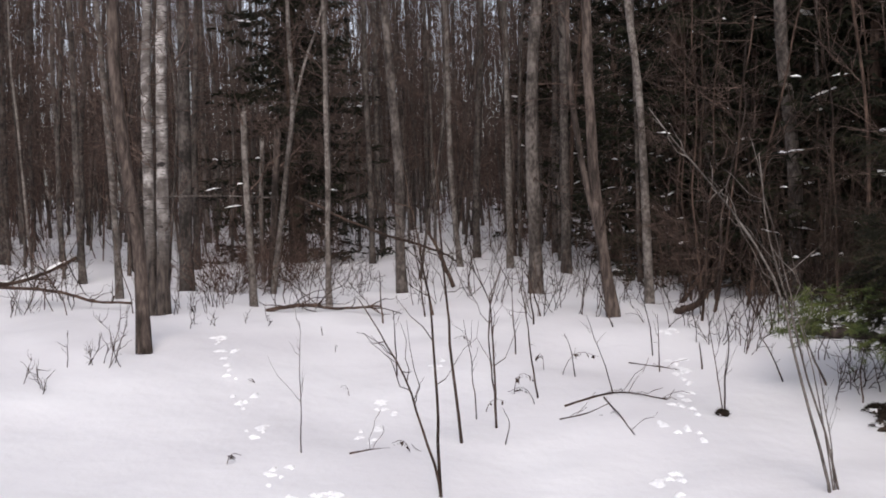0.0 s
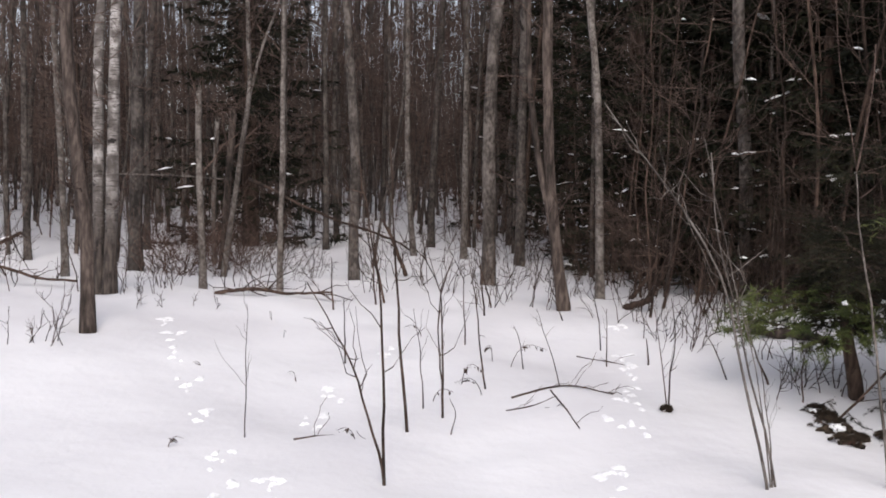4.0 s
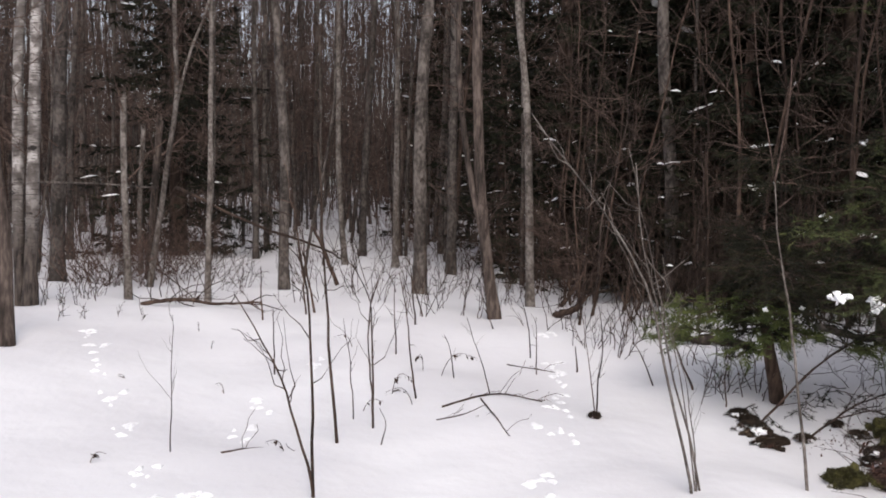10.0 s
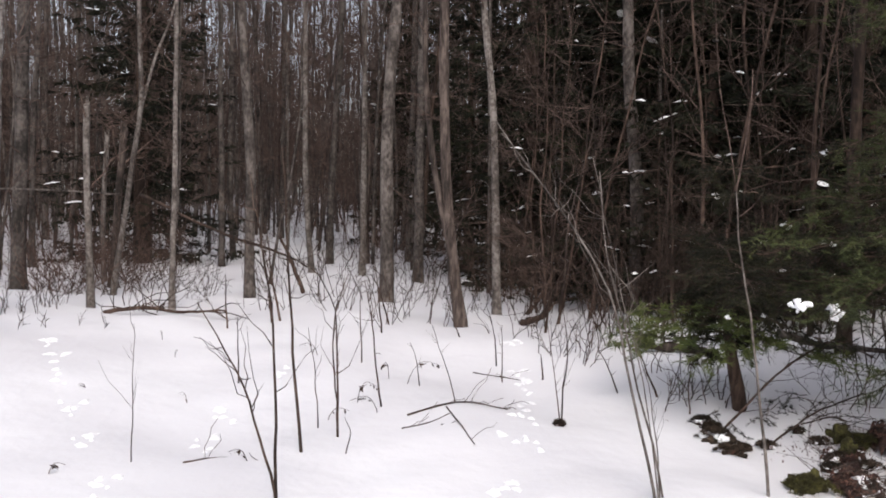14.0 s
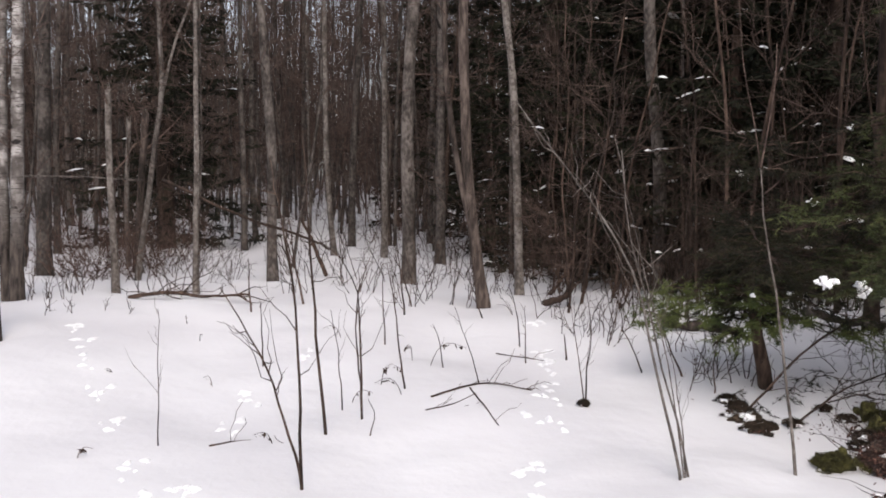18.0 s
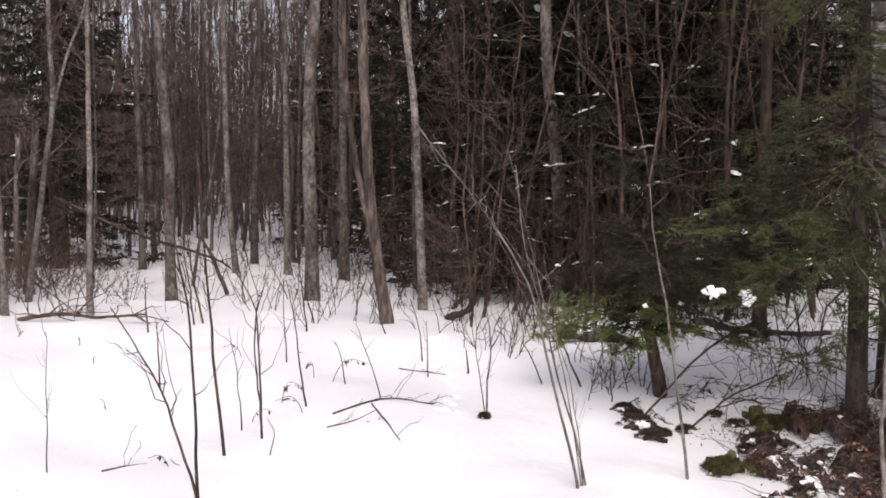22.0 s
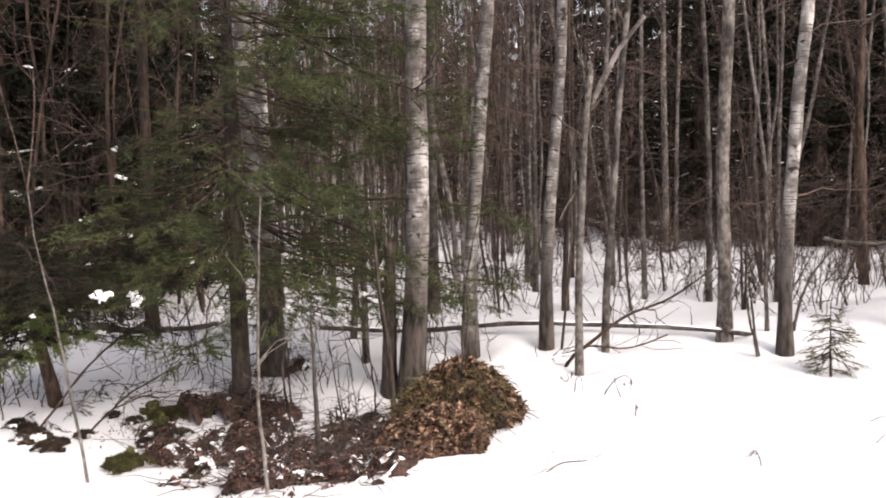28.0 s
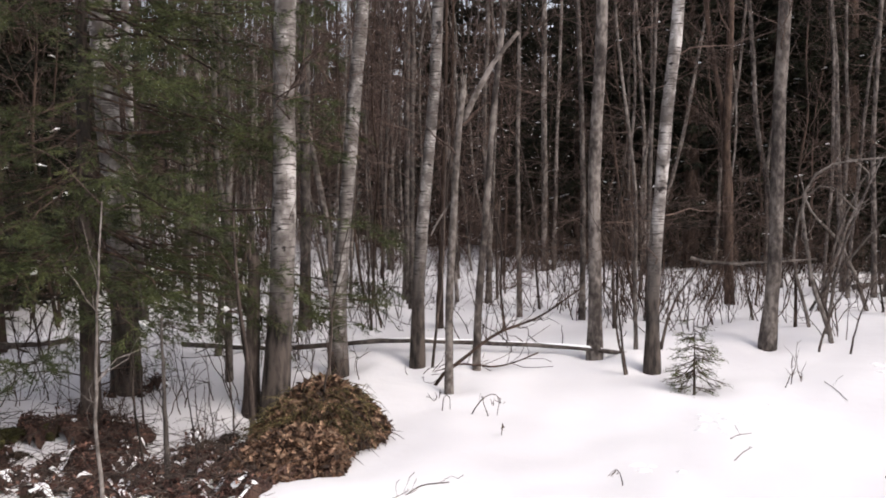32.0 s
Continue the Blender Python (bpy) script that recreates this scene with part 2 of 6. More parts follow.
# ---- geometry ----
class Geo:
    """Gathers vertices with quads and triangles, and turns them into one mesh."""

    def __init__(self):
        self.v, self.q, self.t, self.n = [], [], [], 0

    def add(self, v, quads=None, tris=None):
        if quads is not None and len(quads):
            self.q.append(np.asarray(quads) + self.n)
        if tris is not None and len(tris):
            self.t.append(np.asarray(tris) + self.n)
        self.v.append(np.asarray(v, float).reshape(-1, 3))
        self.n += len(self.v[-1])
        return self

    def mesh(self, name, material, smooth=True):
        me = bpy.data.meshes.new(name)
        v = np.concatenate(self.v)
        q = np.concatenate(self.q) if self.q else np.zeros((0, 4), int)
        t = np.concatenate(self.t) if self.t else np.zeros((0, 3), int)
        me.vertices.add(len(v))
        me.vertices.foreach_set("co", v.astype(np.float32).ravel())
        me.loops.add(q.size + t.size)
        me.loops.foreach_set("vertex_index", np.concatenate([q.ravel(), t.ravel()]).astype(np.int32))
        me.polygons.add(len(q) + len(t))
        starts = np.concatenate([np.arange(len(q)) * 4, q.size + np.arange(len(t)) * 3]).astype(np.int32)
        me.polygons.foreach_set("loop_start", starts)
        me.update(calc_edges=True)
        me.validate()
        me.polygons.foreach_set("use_smooth", np.full(len(me.polygons), smooth))
        me.materials.append(material)
        return me


def tubes(g, paths, radii, sides=6, cap=False, rough=0.0):
    """Tapered tubes along n paths of k points each: paths (n, k, 3), radii (n, k)."""
    p, r = np.asarray(paths, float), np.asarray(radii, float)
    if p.ndim == 2:
        p, r = p[None], r[None]
    n, k, _ = p.shape
    d = np.gradient(p, axis=1)
    d /= np.linalg.norm(d, axis=2, keepdims=True) + 1e-9
    ref = np.where(np.abs(d[..., 2:3]) > 0.8, np.array([1.0, 0.1, 0.0]), np.array([0.1, 0.2, 1.0]))
    u = np.cross(d, ref)
    u /= np.linalg.norm(u, axis=2, keepdims=True) + 1e-9
    w = np.cross(d, u)
    ang = np.arange(sides) * 2 * np.pi / sides
    ring = u[:, :, None] * np.cos(ang)[:, None] + w[:, :, None] * np.sin(ang)[:, None]
    swell = 1 + rough * np.random.default_rng(k * 7 + sides).normal(0, 1, (n, k, sides, 1)) if rough else 1.0
    v = p[:, :, None] + ring * r[:, :, None, None] * swell
    i = np.arange(n * k * sides).reshape(n, k, sides)
    a, b = i[:, :-1], i[:, 1:]
    quads = np.stack([a, np.roll(a, -1, 2), np.roll(b, -1, 2), b], -1).reshape(-1, 4)
    verts, tris = v.reshape(-1, 3), None
    if cap:
        verts = np.concatenate([verts, p[:, 0], p[:, -1]])
        c0 = np.broadcast_to((n * k * sides + np.arange(n))[:, None], (n, sides))
        c1 = c0 + n
        tris = np.concatenate([np.stack([c0, np.roll(i[:, 0], -1, 1), i[:, 0]], -1).reshape(-1, 3),
                               np.stack([c1, i[:, -1], np.roll(i[:, -1], -1, 1)], -1).reshape(-1, 3)])
    return g.add(verts, quads, tris)


def curve(points, k):
    """k points on a smooth line through a few points."""
    p = np.asarray(points, float)
    leg = np.linalg.norm(np.diff(p, axis=0), axis=1) + 1e-9
    unit = np.diff(p, axis=0) / leg[:, None]
    way = np.concatenate([unit[:1], unit[:-1] + unit[1:], unit[-1:]])
    way /= np.linalg.norm(way, axis=1, keepdims=True) + 1e-9
    run = np.concatenate([[0], np.cumsum(leg)])
    out = []
    for s in np.linspace(0, run[-1], k):
        j = min(int(np.searchsorted(run, s, "right")) - 1, len(leg) - 1)
        f = (s - run[j]) / leg[j]
        out.append((2 * f ** 3 - 3 * f * f + 1) * p[j] + (f ** 3 - 2 * f * f + f) * leg[j] * way[j]
                   + (3 * f * f - 2 * f ** 3) * p[j + 1] + (f ** 3 - f * f) * leg[j] * way[j + 1])
    return np.array(out)


def sprigs(rng, starts, dirs, lengths, k=4, lift=0.15, wander=0.12):
    """n wandering paths of k points from starts along dirs."""
    n = len(starts)
    s = np.linspace(0, 1, k)[None, :, None]
    d = dirs / (np.linalg.norm(dirs, axis=1, keepdims=True) + 1e-9)
    p = starts[:, None] + d[:, None] * (lengths[:, None, None] * s)
    p[:, :, 2] += lift * lengths[:, None] * s[:, :, 0] ** 2
    step = rng.normal(0, 1, (n, k, 3)) * wander * lengths[:, None, None] / k
    step[:, 0] = 0
    return p + np.cumsum(step, 1)


def off_paths(rng, paths, per, low=0.25):
    """per points on each path, and the path's way there."""
    n, k, _ = paths.shape
    j = rng.uniform(low, 0.98, (n, per)) * (k - 1)
    a = np.minimum(j.astype(int), k - 2)
    f = (j - a)[..., None]
    i = np.arange(n)[:, None]
    p0, p1 = paths[i, a], paths[i, a + 1]
    return (p0 + (p1 - p0) * f).reshape(-1, 3), (p1 - p0).reshape(-1, 3), (j / (k - 1)).reshape(-1)


def needles(g, rng, paths, per, length, width, flat=0.35):
    """Narrow needles set round the paths."""
    p, d, _ = off_paths(rng, paths, per, 0.05)
    d /= np.linalg.norm(d, axis=1, keepdims=True) + 1e-9
    n = len(p)
    side = rng.normal(0, 1, (n, 3)) * np.array([1, 1, flat])
    way = side / (np.linalg.norm(side, axis=1, keepdims=True) + 1e-9) + d * 0.9
    way /= np.linalg.norm(way, axis=1, keepdims=True)
    L = length * rng.uniform(0.6, 1.2, (n, 1))
    across = np.cross(way, rng.normal(0, 1, (n, 3)))
    across *= width / 2 / (np.linalg.norm(across, axis=1, keepdims=True) + 1e-9)
    v = np.stack([p - across, p + across, p + way * L], 1)
    return g.add(v, tris=np.arange(3 * n).reshape(-1, 3))


def part(name, g, material, parent=None, label="", smooth=True):
    ob = new(name, g.mesh(name, material, smooth) if isinstance(g, Geo) else g)
    if parent:
        ob.parent = parent
    return tagged(ob, label)


def lump(rng, size, detail=3, rough=0.25):
    """A rounded uneven body about the origin."""
    bm = bmesh.new()
    bmesh.ops.create_icosphere(bm, subdivisions=detail, radius=1)
    off = Vector(rng.uniform(-50, 50, 3))
    for v in bm.verts:
        k = 1 + rough * noise.noise(v.co * 1.4 + off) * 1.6 + rough * 0.5 * noise.noise(v.co * 4 + off)
        v.co = Vector((v.co.x * size[0], v.co.y * size[1], v.co.z * size[2])) * k
    for f in bm.faces:
        f.smooth = True
    me = bpy.data.meshes.new("lump")
    bm.to_mesh(me)
    bm.free()
    return me


# ---- ground ----
def smooth_step(a, b, v):
    t = np.clip((v - a) / (b - a), 0, 1)
    return t * t * (3 - 2 * t)


def bump_at(x, y, cx, cy, r):
    return np.exp(-((x - cx) ** 2 + (y - cy) ** 2) / (r * r))


def terrain(x, y):
    x, y = np.asarray(x, float), np.asarray(y, float)
    z = -0.12 + 0.36 * smooth_step(5.0, 11.0, np.hypot(x, y))
    z = z + 0.12 * bump_at(x, y, 4.2, 8.2, 1.2) - 0.22 * bump_at(x, y, 4.6, 5.2, 1.0) + 0.12 * bump_at(x, y, 10.5, 0.2, 2.5)
    far = np.hypot(x, y)
    z = z + 0.02 * np.clip(far - 13.0, 0, 40) * smooth_step(13.0, 19.0, far) * (1 - smooth_step(0.2, 0.42, np.arctan2(x, y))) * (y > 0)      # the wood's floor rises gently away from the clearing
    return z + 0.03 * np.sin(0.9 * x + 0.5) * np.cos(0.8 * y + 1.1) + 0.015 * np.sin(2.3 * x + 1.7 * y)


def swell(x, y):
    """The snow's small soft relief over the terrain."""
    return noise.noise((x * 0.7, y * 0.7, 3.0)) * 0.065 + noise.noise((x * 2.0, y * 2.0, 7.0)) * 0.03


def lie(x, y):
    """The height of the snow itself."""
    return float(terrain(x, y)) + swell(x, y)


FEET = []      # trunks that stand in the snow: x, y, radius


def build_ground():
    g = Geo()
    ang = np.concatenate([np.radians(np.linspace(-38, 108, 420)), np.radians(np.linspace(112, 318, 42))])
    rad = np.concatenate([[0.02, 0.3, 0.8], np.geomspace(1.2, 40, 190), np.geomspace(44, 1500, 22)])
    A, R = np.meshgrid(ang, rad)
    x, y = R * np.sin(A), R * np.cos(A)
    z = terrain(x, y)
    soft = np.array([swell(px, py) if r < 45 else 0.0 for px, py, r in zip(x.ravel(), y.ravel(), R.ravel())])
    z = z + soft.reshape(z.shape)
    for fx, fy, fr in FEET:       # the thaw has sunk a small well round each trunk
        near = np.hypot(x - fx, y - fy) < 0.9
        if near.any():
            d = np.hypot(x[near] - fx, y[near] - fy)
            z[near] += -0.07 * np.exp(-(d / (fr + 0.1)) ** 2) + 0.02 * np.exp(-((d - 0.4) / 0.2) ** 2)
    n, m = R.shape
    i = np.arange(n * m).reshape(n, m)
    q = np.stack([i[:-1], i[1:], np.roll(i[1:], -1, 1), np.roll(i[:-1], -1, 1)], -1).reshape(-1, 4)
    g.add(np.concatenate([np.stack([x, y, z], -1).reshape(-1, 3), [[0, 0, z[0].mean()]]]), q[:, ::-1],
          np.stack([np.full(m, n * m), np.roll(i[0], -1), i[0]], -1))
    return tagged(part("ground", g, SNOW), "old settled snow with gentle swells across the clearing", "snow", kind="structure")


# ---- bare trees ----
LABELS = {"lit_grey": ("bare grey tree standing in snow, its bark toned as lit", "tree"),
          "birch": ("pale papery birch trunk with dark scars standing in snow", "birch"),
          "silver": ("pale slanting birch with peeling white bark in snow", "birch"),
          "grey": ("bare grey-brown hardwood tree standing in snow", "tree"),
          "pale": ("slender pale grey bare tree standing in snow", "tree"),
          "brown": ("dark brown rough-barked bare tree in snow", "tree"),
          "dark": ("bare tree among brush, its dark bark toned for shade", "tree")}
tree_count = 0


def bare_tree(kind, x, y, r, *way, stub=False, forks=(), limbs=9, z=None, tall=None, lean=(0, 0)):
    """A bare tree with limbs and twigs. way: how its trunk goes up, as steps aside (to the right as seen from the clearing) and heights;
    forks: further leaders, given in the same way; a stub ends splintered at its last point."""
    global tree_count
    tree_count += 1
    rng = np.random.default_rng(tree_count)
    H = way[-1][1] if stub else tall or min(15.0, 6.0 + 75 * r)
    z = float(terrain(x, y)) if z is None else z
    root = new("broken_tree" if stub else "young_tree" if tall else "birch_tree" if kind in ("birch", "silver") else "bare_tree")
    root.location = (x, y, z)
    label, cat = LABELS[kind]
    tagged(root, "snapped-off weathered trunk with a splintered top in snow" if stub else label, cat, "bare trees of the wood")
    far = math.hypot(x, y)
    aside, away = np.array([y / far, -x / far, 0]), np.array([x / far, y / far, 0])
    k = 12 if stub else 36
    if way:
        tip = rng.normal(0, 0.02)
        pts = [np.array([0, 0, -0.3]) - aside * way[0][0] * 0.2, np.zeros(3)] + [aside * a + away * tip * h + np.array([0, 0, h]) for a, h in way]
        if not stub and H > way[-1][1] + 0.5:
            a, h = way[-1]
            pts.append(pts[-1] + aside * (a / h * (H - h) * 0.6) + np.array([0, 0, H - h]))
        path = curve(pts, k)
        path[3:, :2] += np.cumsum(rng.normal(0, 0.002, (k - 3, 2)), 0)
    else:
        s = np.linspace(-0.3 / H, 1, k)
        bend = np.cumsum(rng.normal(0, 1, (9, 3)), 0) * (0.06 + 0.5 * max(0, 0.05 - r)) * min(1, H / 8)
        wob = curve(bend * [1, 1, 0] + np.arange(9)[:, None] * [0, 0, 1], k)[:, :2]
        wob -= wob[0]
        lx, ly = lean
        path = np.stack([lx * H * s + wob[:, 0], ly * H * s + wob[:, 1], H * s], -1)
    s = path[:, 2] / H
    rr = r * (1 + 0.3 * np.exp(-np.maximum(s * H, 0) / 0.16)) * (1 - (0.2 if stub else 0.72) * np.clip(s, 0, 1))
    rr *= 1 + rng.normal(0, 0.025, k)
    g = Geo()
    tubes(g, path, rr, 12 if r > 0.05 else 8, cap=True, rough=0.045)
    if stub:      # splinters
        top = path[-1] + rng.normal(0, 1, (5, 3)) * np.array([1, 1, 0]) * rr[-1] * 0.5
        tubes(g, sprigs(rng, top - [0, 0, 0.03], np.tile([0.1, 0, 1.0], (5, 1)) + rng.normal(0, 0.15, (5, 3)), rng.uniform(0.05, 0.16, 5), 3),
              np.tile([rr[-1] * 0.4, rr[-1] * 0.25, 0.002], (5, 1)), 4)
    part("trunk", g, BARKS[kind], root)
    FEET.append((x, y, r))
    for size, *line in forks:
        pts = [aside * a + np.array([0, 0, h]) for a, h in line]
        part("leader", tubes(Geo(), curve(pts, 14), np.linspace(size, size * 0.55, 14), 8, cap=True, rough=0.04), BARKS[kind], root)
    n = 2 if stub else limbs
    low = 0.5 if stub else 0.22
    f = rng.uniform(low, 0.95, n)
    if not stub:
        f[:limbs // 2] = rng.uniform(0.08, 0.4, limbs // 2)
    start = np.stack([np.interp(f, s, path[:, c]) for c in range(3)], -1)
    az = rng.uniform(0, 2 * np.pi, n)
    up = np.where(f < 0.3, rng.uniform(-0.1, 0.7, n), rng.uniform(0.5, 1.6, n))
    dirs = np.stack([np.cos(az), np.sin(az), up], -1)
    L = np.where(f < 0.3, rng.uniform(0.4, 1.3, n), rng.uniform(0.7, 2.0, n)) * (0.5 if stub else 1) * min(1.2, r / 0.07 + 0.25)
    base = np.interp(f, s, rr) * np.where(f < 0.3, 0.12, 0.34)
    paths = sprigs(rng, start, dirs, L, 6, 0.12, 0.3)
    for j in range(n):
        part("branch", tubes(Geo(), paths[j], np.linspace(base[j], 0.003, 6), 5), TWIG if base[j] < 0.02 else BARKS[kind], root)
    if not stub:
        p, d, _ = off_paths(rng, paths, 8)
        d = d / (np.linalg.norm(d, axis=1, keepdims=True) + 1e-9) + rng.normal(0, 0.5, d.shape)
        q, w, _ = off_paths(rng, path[None], 12 + int(limbs), 0.06)      # short dead shoots straight off the trunk
        w = np.concatenate([rng.normal(0, 1, (len(q), 2)), rng.uniform(-0.3, 0.6, (len(q), 1))], 1)
        p, d = np.concatenate([p, q]), np.concatenate([d, w])
        tw = sprigs(rng, p, d, rng.uniform(0.15, 0.75, len(p)), 3, 0.0, 0.5)
        g = tubes(Geo(), tw, np.tile(np.linspace(0.0045, 0.002, 3), (len(tw), 1)), 3)
        p, d, _ = off_paths(rng, tw, 2)
        tw = sprigs(rng, p, d + rng.normal(0, 0.12, d.shape), rng.uniform(0.1, 0.35, len(p)), 2, 0.1, 0.4)
        tubes(g, tw, np.tile([0.0026, 0.0013], (len(tw), 1)), 3)
        tagged(part("twig_spray", g, TWIG, root), kind="stuff")
    return root


def trunk(kind, x, y, r, *way, **k):
    return bare_tree(kind, x, y, r, *way, **k)


def snapped(kind, x, y, r, *way, **k):
    return bare_tree(kind, x, y, r, *way, stub=True, **k)


# ---- saplings and stems ----
STEMS = {"dark": (DARK, "thin dark sapling stem rising from the snow"), "pale": (PALE, "slender pale bare sapling rising from the snow"),
         "grey": (GREY, "slim grey stem standing in snow and leaves"), "brown": (BROWN, "slim brown bare sapling among the trees")}
stem_count = 0


def stem(kind, x, y, r, *way, twigs=7, sunk=0.15, z=None, forks=()):
    """A slim stem from its foot through a few offsets, with short side twigs."""
    global stem_count
    stem_count += 1
    rng = np.random.default_rng(5000 + stem_count)
    mat, label = STEMS[kind]
    root = new("sapling")
    root.location = (x, y, float(terrain(x, y)) if z is None else z)
    tagged(root, label, "sapling", "saplings of the clearing")
    first = np.array(way[0], float)
    pts = [np.array([0, 0, -sunk]) - first * [0.1, 0.1, 0], (0, 0, 0), *way]
    path = curve(pts, 14)
    tall = np.linalg.norm(way[-1])
    path[4:] += np.cumsum(rng.normal(0, 1, (10, 3)) * [1, 1, 0.2], 0) * 0.006 * min(1, tall)
    rr = np.linspace(r, max(0.0015, r * 0.3), 14)
    part("stem", tubes(Geo(), path, rr, 7, cap=True), mat, root)
    for size, *line in forks:
        part("fork", tubes(Geo(), curve(line, 9), np.linspace(size, size * 0.45, 9), 6, cap=True), TWIG, root)
    n = max(1, int(twigs * min(1.5, tall)))
    if not twigs:
        return root
    p, d, f = off_paths(rng, path[None], n, 0.4)
    d = d / (np.linalg.norm(d, axis=1, keepdims=True) + 1e-9) + rng.normal(0, 0.55, d.shape)
    tw = sprigs(rng, p, d, rng.uniform(0.08, 0.4, n) * min(1.0, tall), 5, 0.15, 0.35)
    g = tubes(Geo(), tw, np.tile(np.linspace(1, 0.3, 5), (n, 1)) * min(0.0035, r * 0.35), 4)
    tagged(part("twig_spray", g, mat, root), kind="stuff")
    return root


def dark_stem(*a, **k):
    return stem("dark", *a, **k)


def pale_stem(*a, **k):
    return stem("pale", *a, **k)


def grey_stem(*a, **k):
    return stem("grey", *a, **k)


def brown_stem(*a, **k):
    return stem("brown", *a, **k)


# ---- evergreens ----
def bough_set(rng, base, az, length, droop, twig_gap=0.11, fan=0.5):
    """One bough: its spine, and side shoots in a flat spray."""
    k = 9
    s = np.linspace(0, 1, k)
    d = np.array([np.cos(az), np.sin(az), 0])
    spine = base + d * (length * s)[:, None]
    spine[:, 2] += -droop * length * s + 0.35 * droop * length * s ** 2.5
    spine += np.cumsum(rng.normal(0, 0.025 * length, (k, 3)), 0) * [1, 1, 0.9]
    n = max(6, int(length / twig_gap))
    p, w, f = off_paths(rng, spine[None], n, 0.18)
    w = w / (np.linalg.norm(w, axis=1, keepdims=True) + 1e-9)
    side = np.cross(w, [0, 0, 1.0]) * rng.choice([-1, 1], (n, 1))
    way = w * 0.9 + side + rng.normal(0, 0.25, (n, 3)) - [0, 0, 0.12]
    L = fan * length * (1.08 - f) * rng.uniform(0.3, 1.0, n) + 0.08
    shoots = sprigs(rng, p, way, L, 5, -0.05, 0.3)
    return spine, shoots


def fir(x, y, h, r, reach, first, gap, name="fir_tree", label="", per=60, needle=0.05, width=0.006, bend=(0, 0), seed=1, sides=None, extra=(), green=None, fresh=0, dead=0, old=0):
    """A fir with whorls of drooping boughs; each bough is a part with its needles. old, fresh: counts of first boughs
    in shaded or lit needle tone.
    """
    rng = np.random.default_rng(seed)
    root = new(name)
    root.location = (x, y, float(terrain(x, y)))
    tagged(root, label, "fir")
    s = np.linspace(-0.3 / h, 1, 14)
    path = np.stack([bend[0] * np.sin(np.clip(s * h * 1.6, 0, 1.57)), bend[1] * np.sin(np.clip(s * h * 1.6, 0, 1.57)), h * s], -1)
    part("trunk", tubes(Geo(), path, r * (1.1 - np.clip(s, 0, 1)), 10, cap=True), DARK if green else BROWN, root)
    FEET.append((x, y, r))
    plan, z = [(e[0], math.pi / 2 - radians(e[1]), e[2], *e[3:]) for e in extra], first
    while z < h * 0.97:
        left = 1 - z / h
        for j in range(rng.integers(3, 6)):
            az = rng.uniform(0, 2 * np.pi)
            if sides and rng.random() < 0.6:
                az = math.pi / 2 - radians(rng.uniform(*sides))
            plan.append((z + rng.uniform(-0.08, 0.08), az, reach * (0.25 + 0.75 * left ** 0.8) * rng.uniform(0.6, 1.1)))
        z += gap * rng.uniform(0.7, 1.3) * (4.5 if z > 3.7 else 1)
    spines = []
    for i, (z, az, L, *sag) in enumerate(plan):
        base = np.array([np.interp(z / h, s, path[:, 0]), np.interp(z / h, s, path[:, 1]), z])
        spine, shoots = bough_set(rng, base, az, L, sag[0] if sag else rng.uniform(0.0, 0.6))
        spines.append(spine + [x, y, root.location.z])
        g = tubes(Geo(), spine, np.linspace(0.004 + 0.0045 * L, 0.0015, 9), 5)
        tubes(g, shoots, np.tile(np.linspace(0.003, 0.001, 5), (len(shoots), 1)), 3)
        bough = part("bough", g, DARK, root)
        sub, ways, _ = off_paths(rng, shoots, 7, 0.15)
        ways = ways / (np.linalg.norm(ways, axis=1, keepdims=True) + 1e-9)
        sub = sprigs(rng, sub, ways + rng.normal(0, 0.55, ways.shape) * [1, 1, 0.35], rng.uniform(0.04, 0.2, len(sub)) * min(1, reach), 3, -0.1, 0.3)
        g = needles(Geo(), rng, shoots, per // 2, needle, width)
        needles(g, rng, sub, per // 3, needle, width)
        tagged(part("needles", g, SHADED_NEEDLE if i < old else LIT_NEEDLE if i < fresh else green or NEEDLE, bough), kind="stuff")
    for i in range(dead):      # bare dead boughs low on the trunk
        z = rng.uniform(0.25, 1.5)
        base = np.array([np.interp(z / h, s, path[:, 0]), np.interp(z / h, s, path[:, 1]), z])
        spine, shoots = bough_set(rng, base, rng.uniform(0, 2 * np.pi), rng.uniform(0.5, 1.3), rng.uniform(-0.2, 0.35), 0.11, 0.4)
        g = tubes(Geo(), spine, np.linspace(0.007, 0.0015, 9), 5)
        tubes(g, shoots, np.tile(np.linspace(0.0025, 0.001, 5), (len(shoots), 1)), 3)
        part("dead_bough", g, DARK, root, "bare dead bough")
    return root, spines


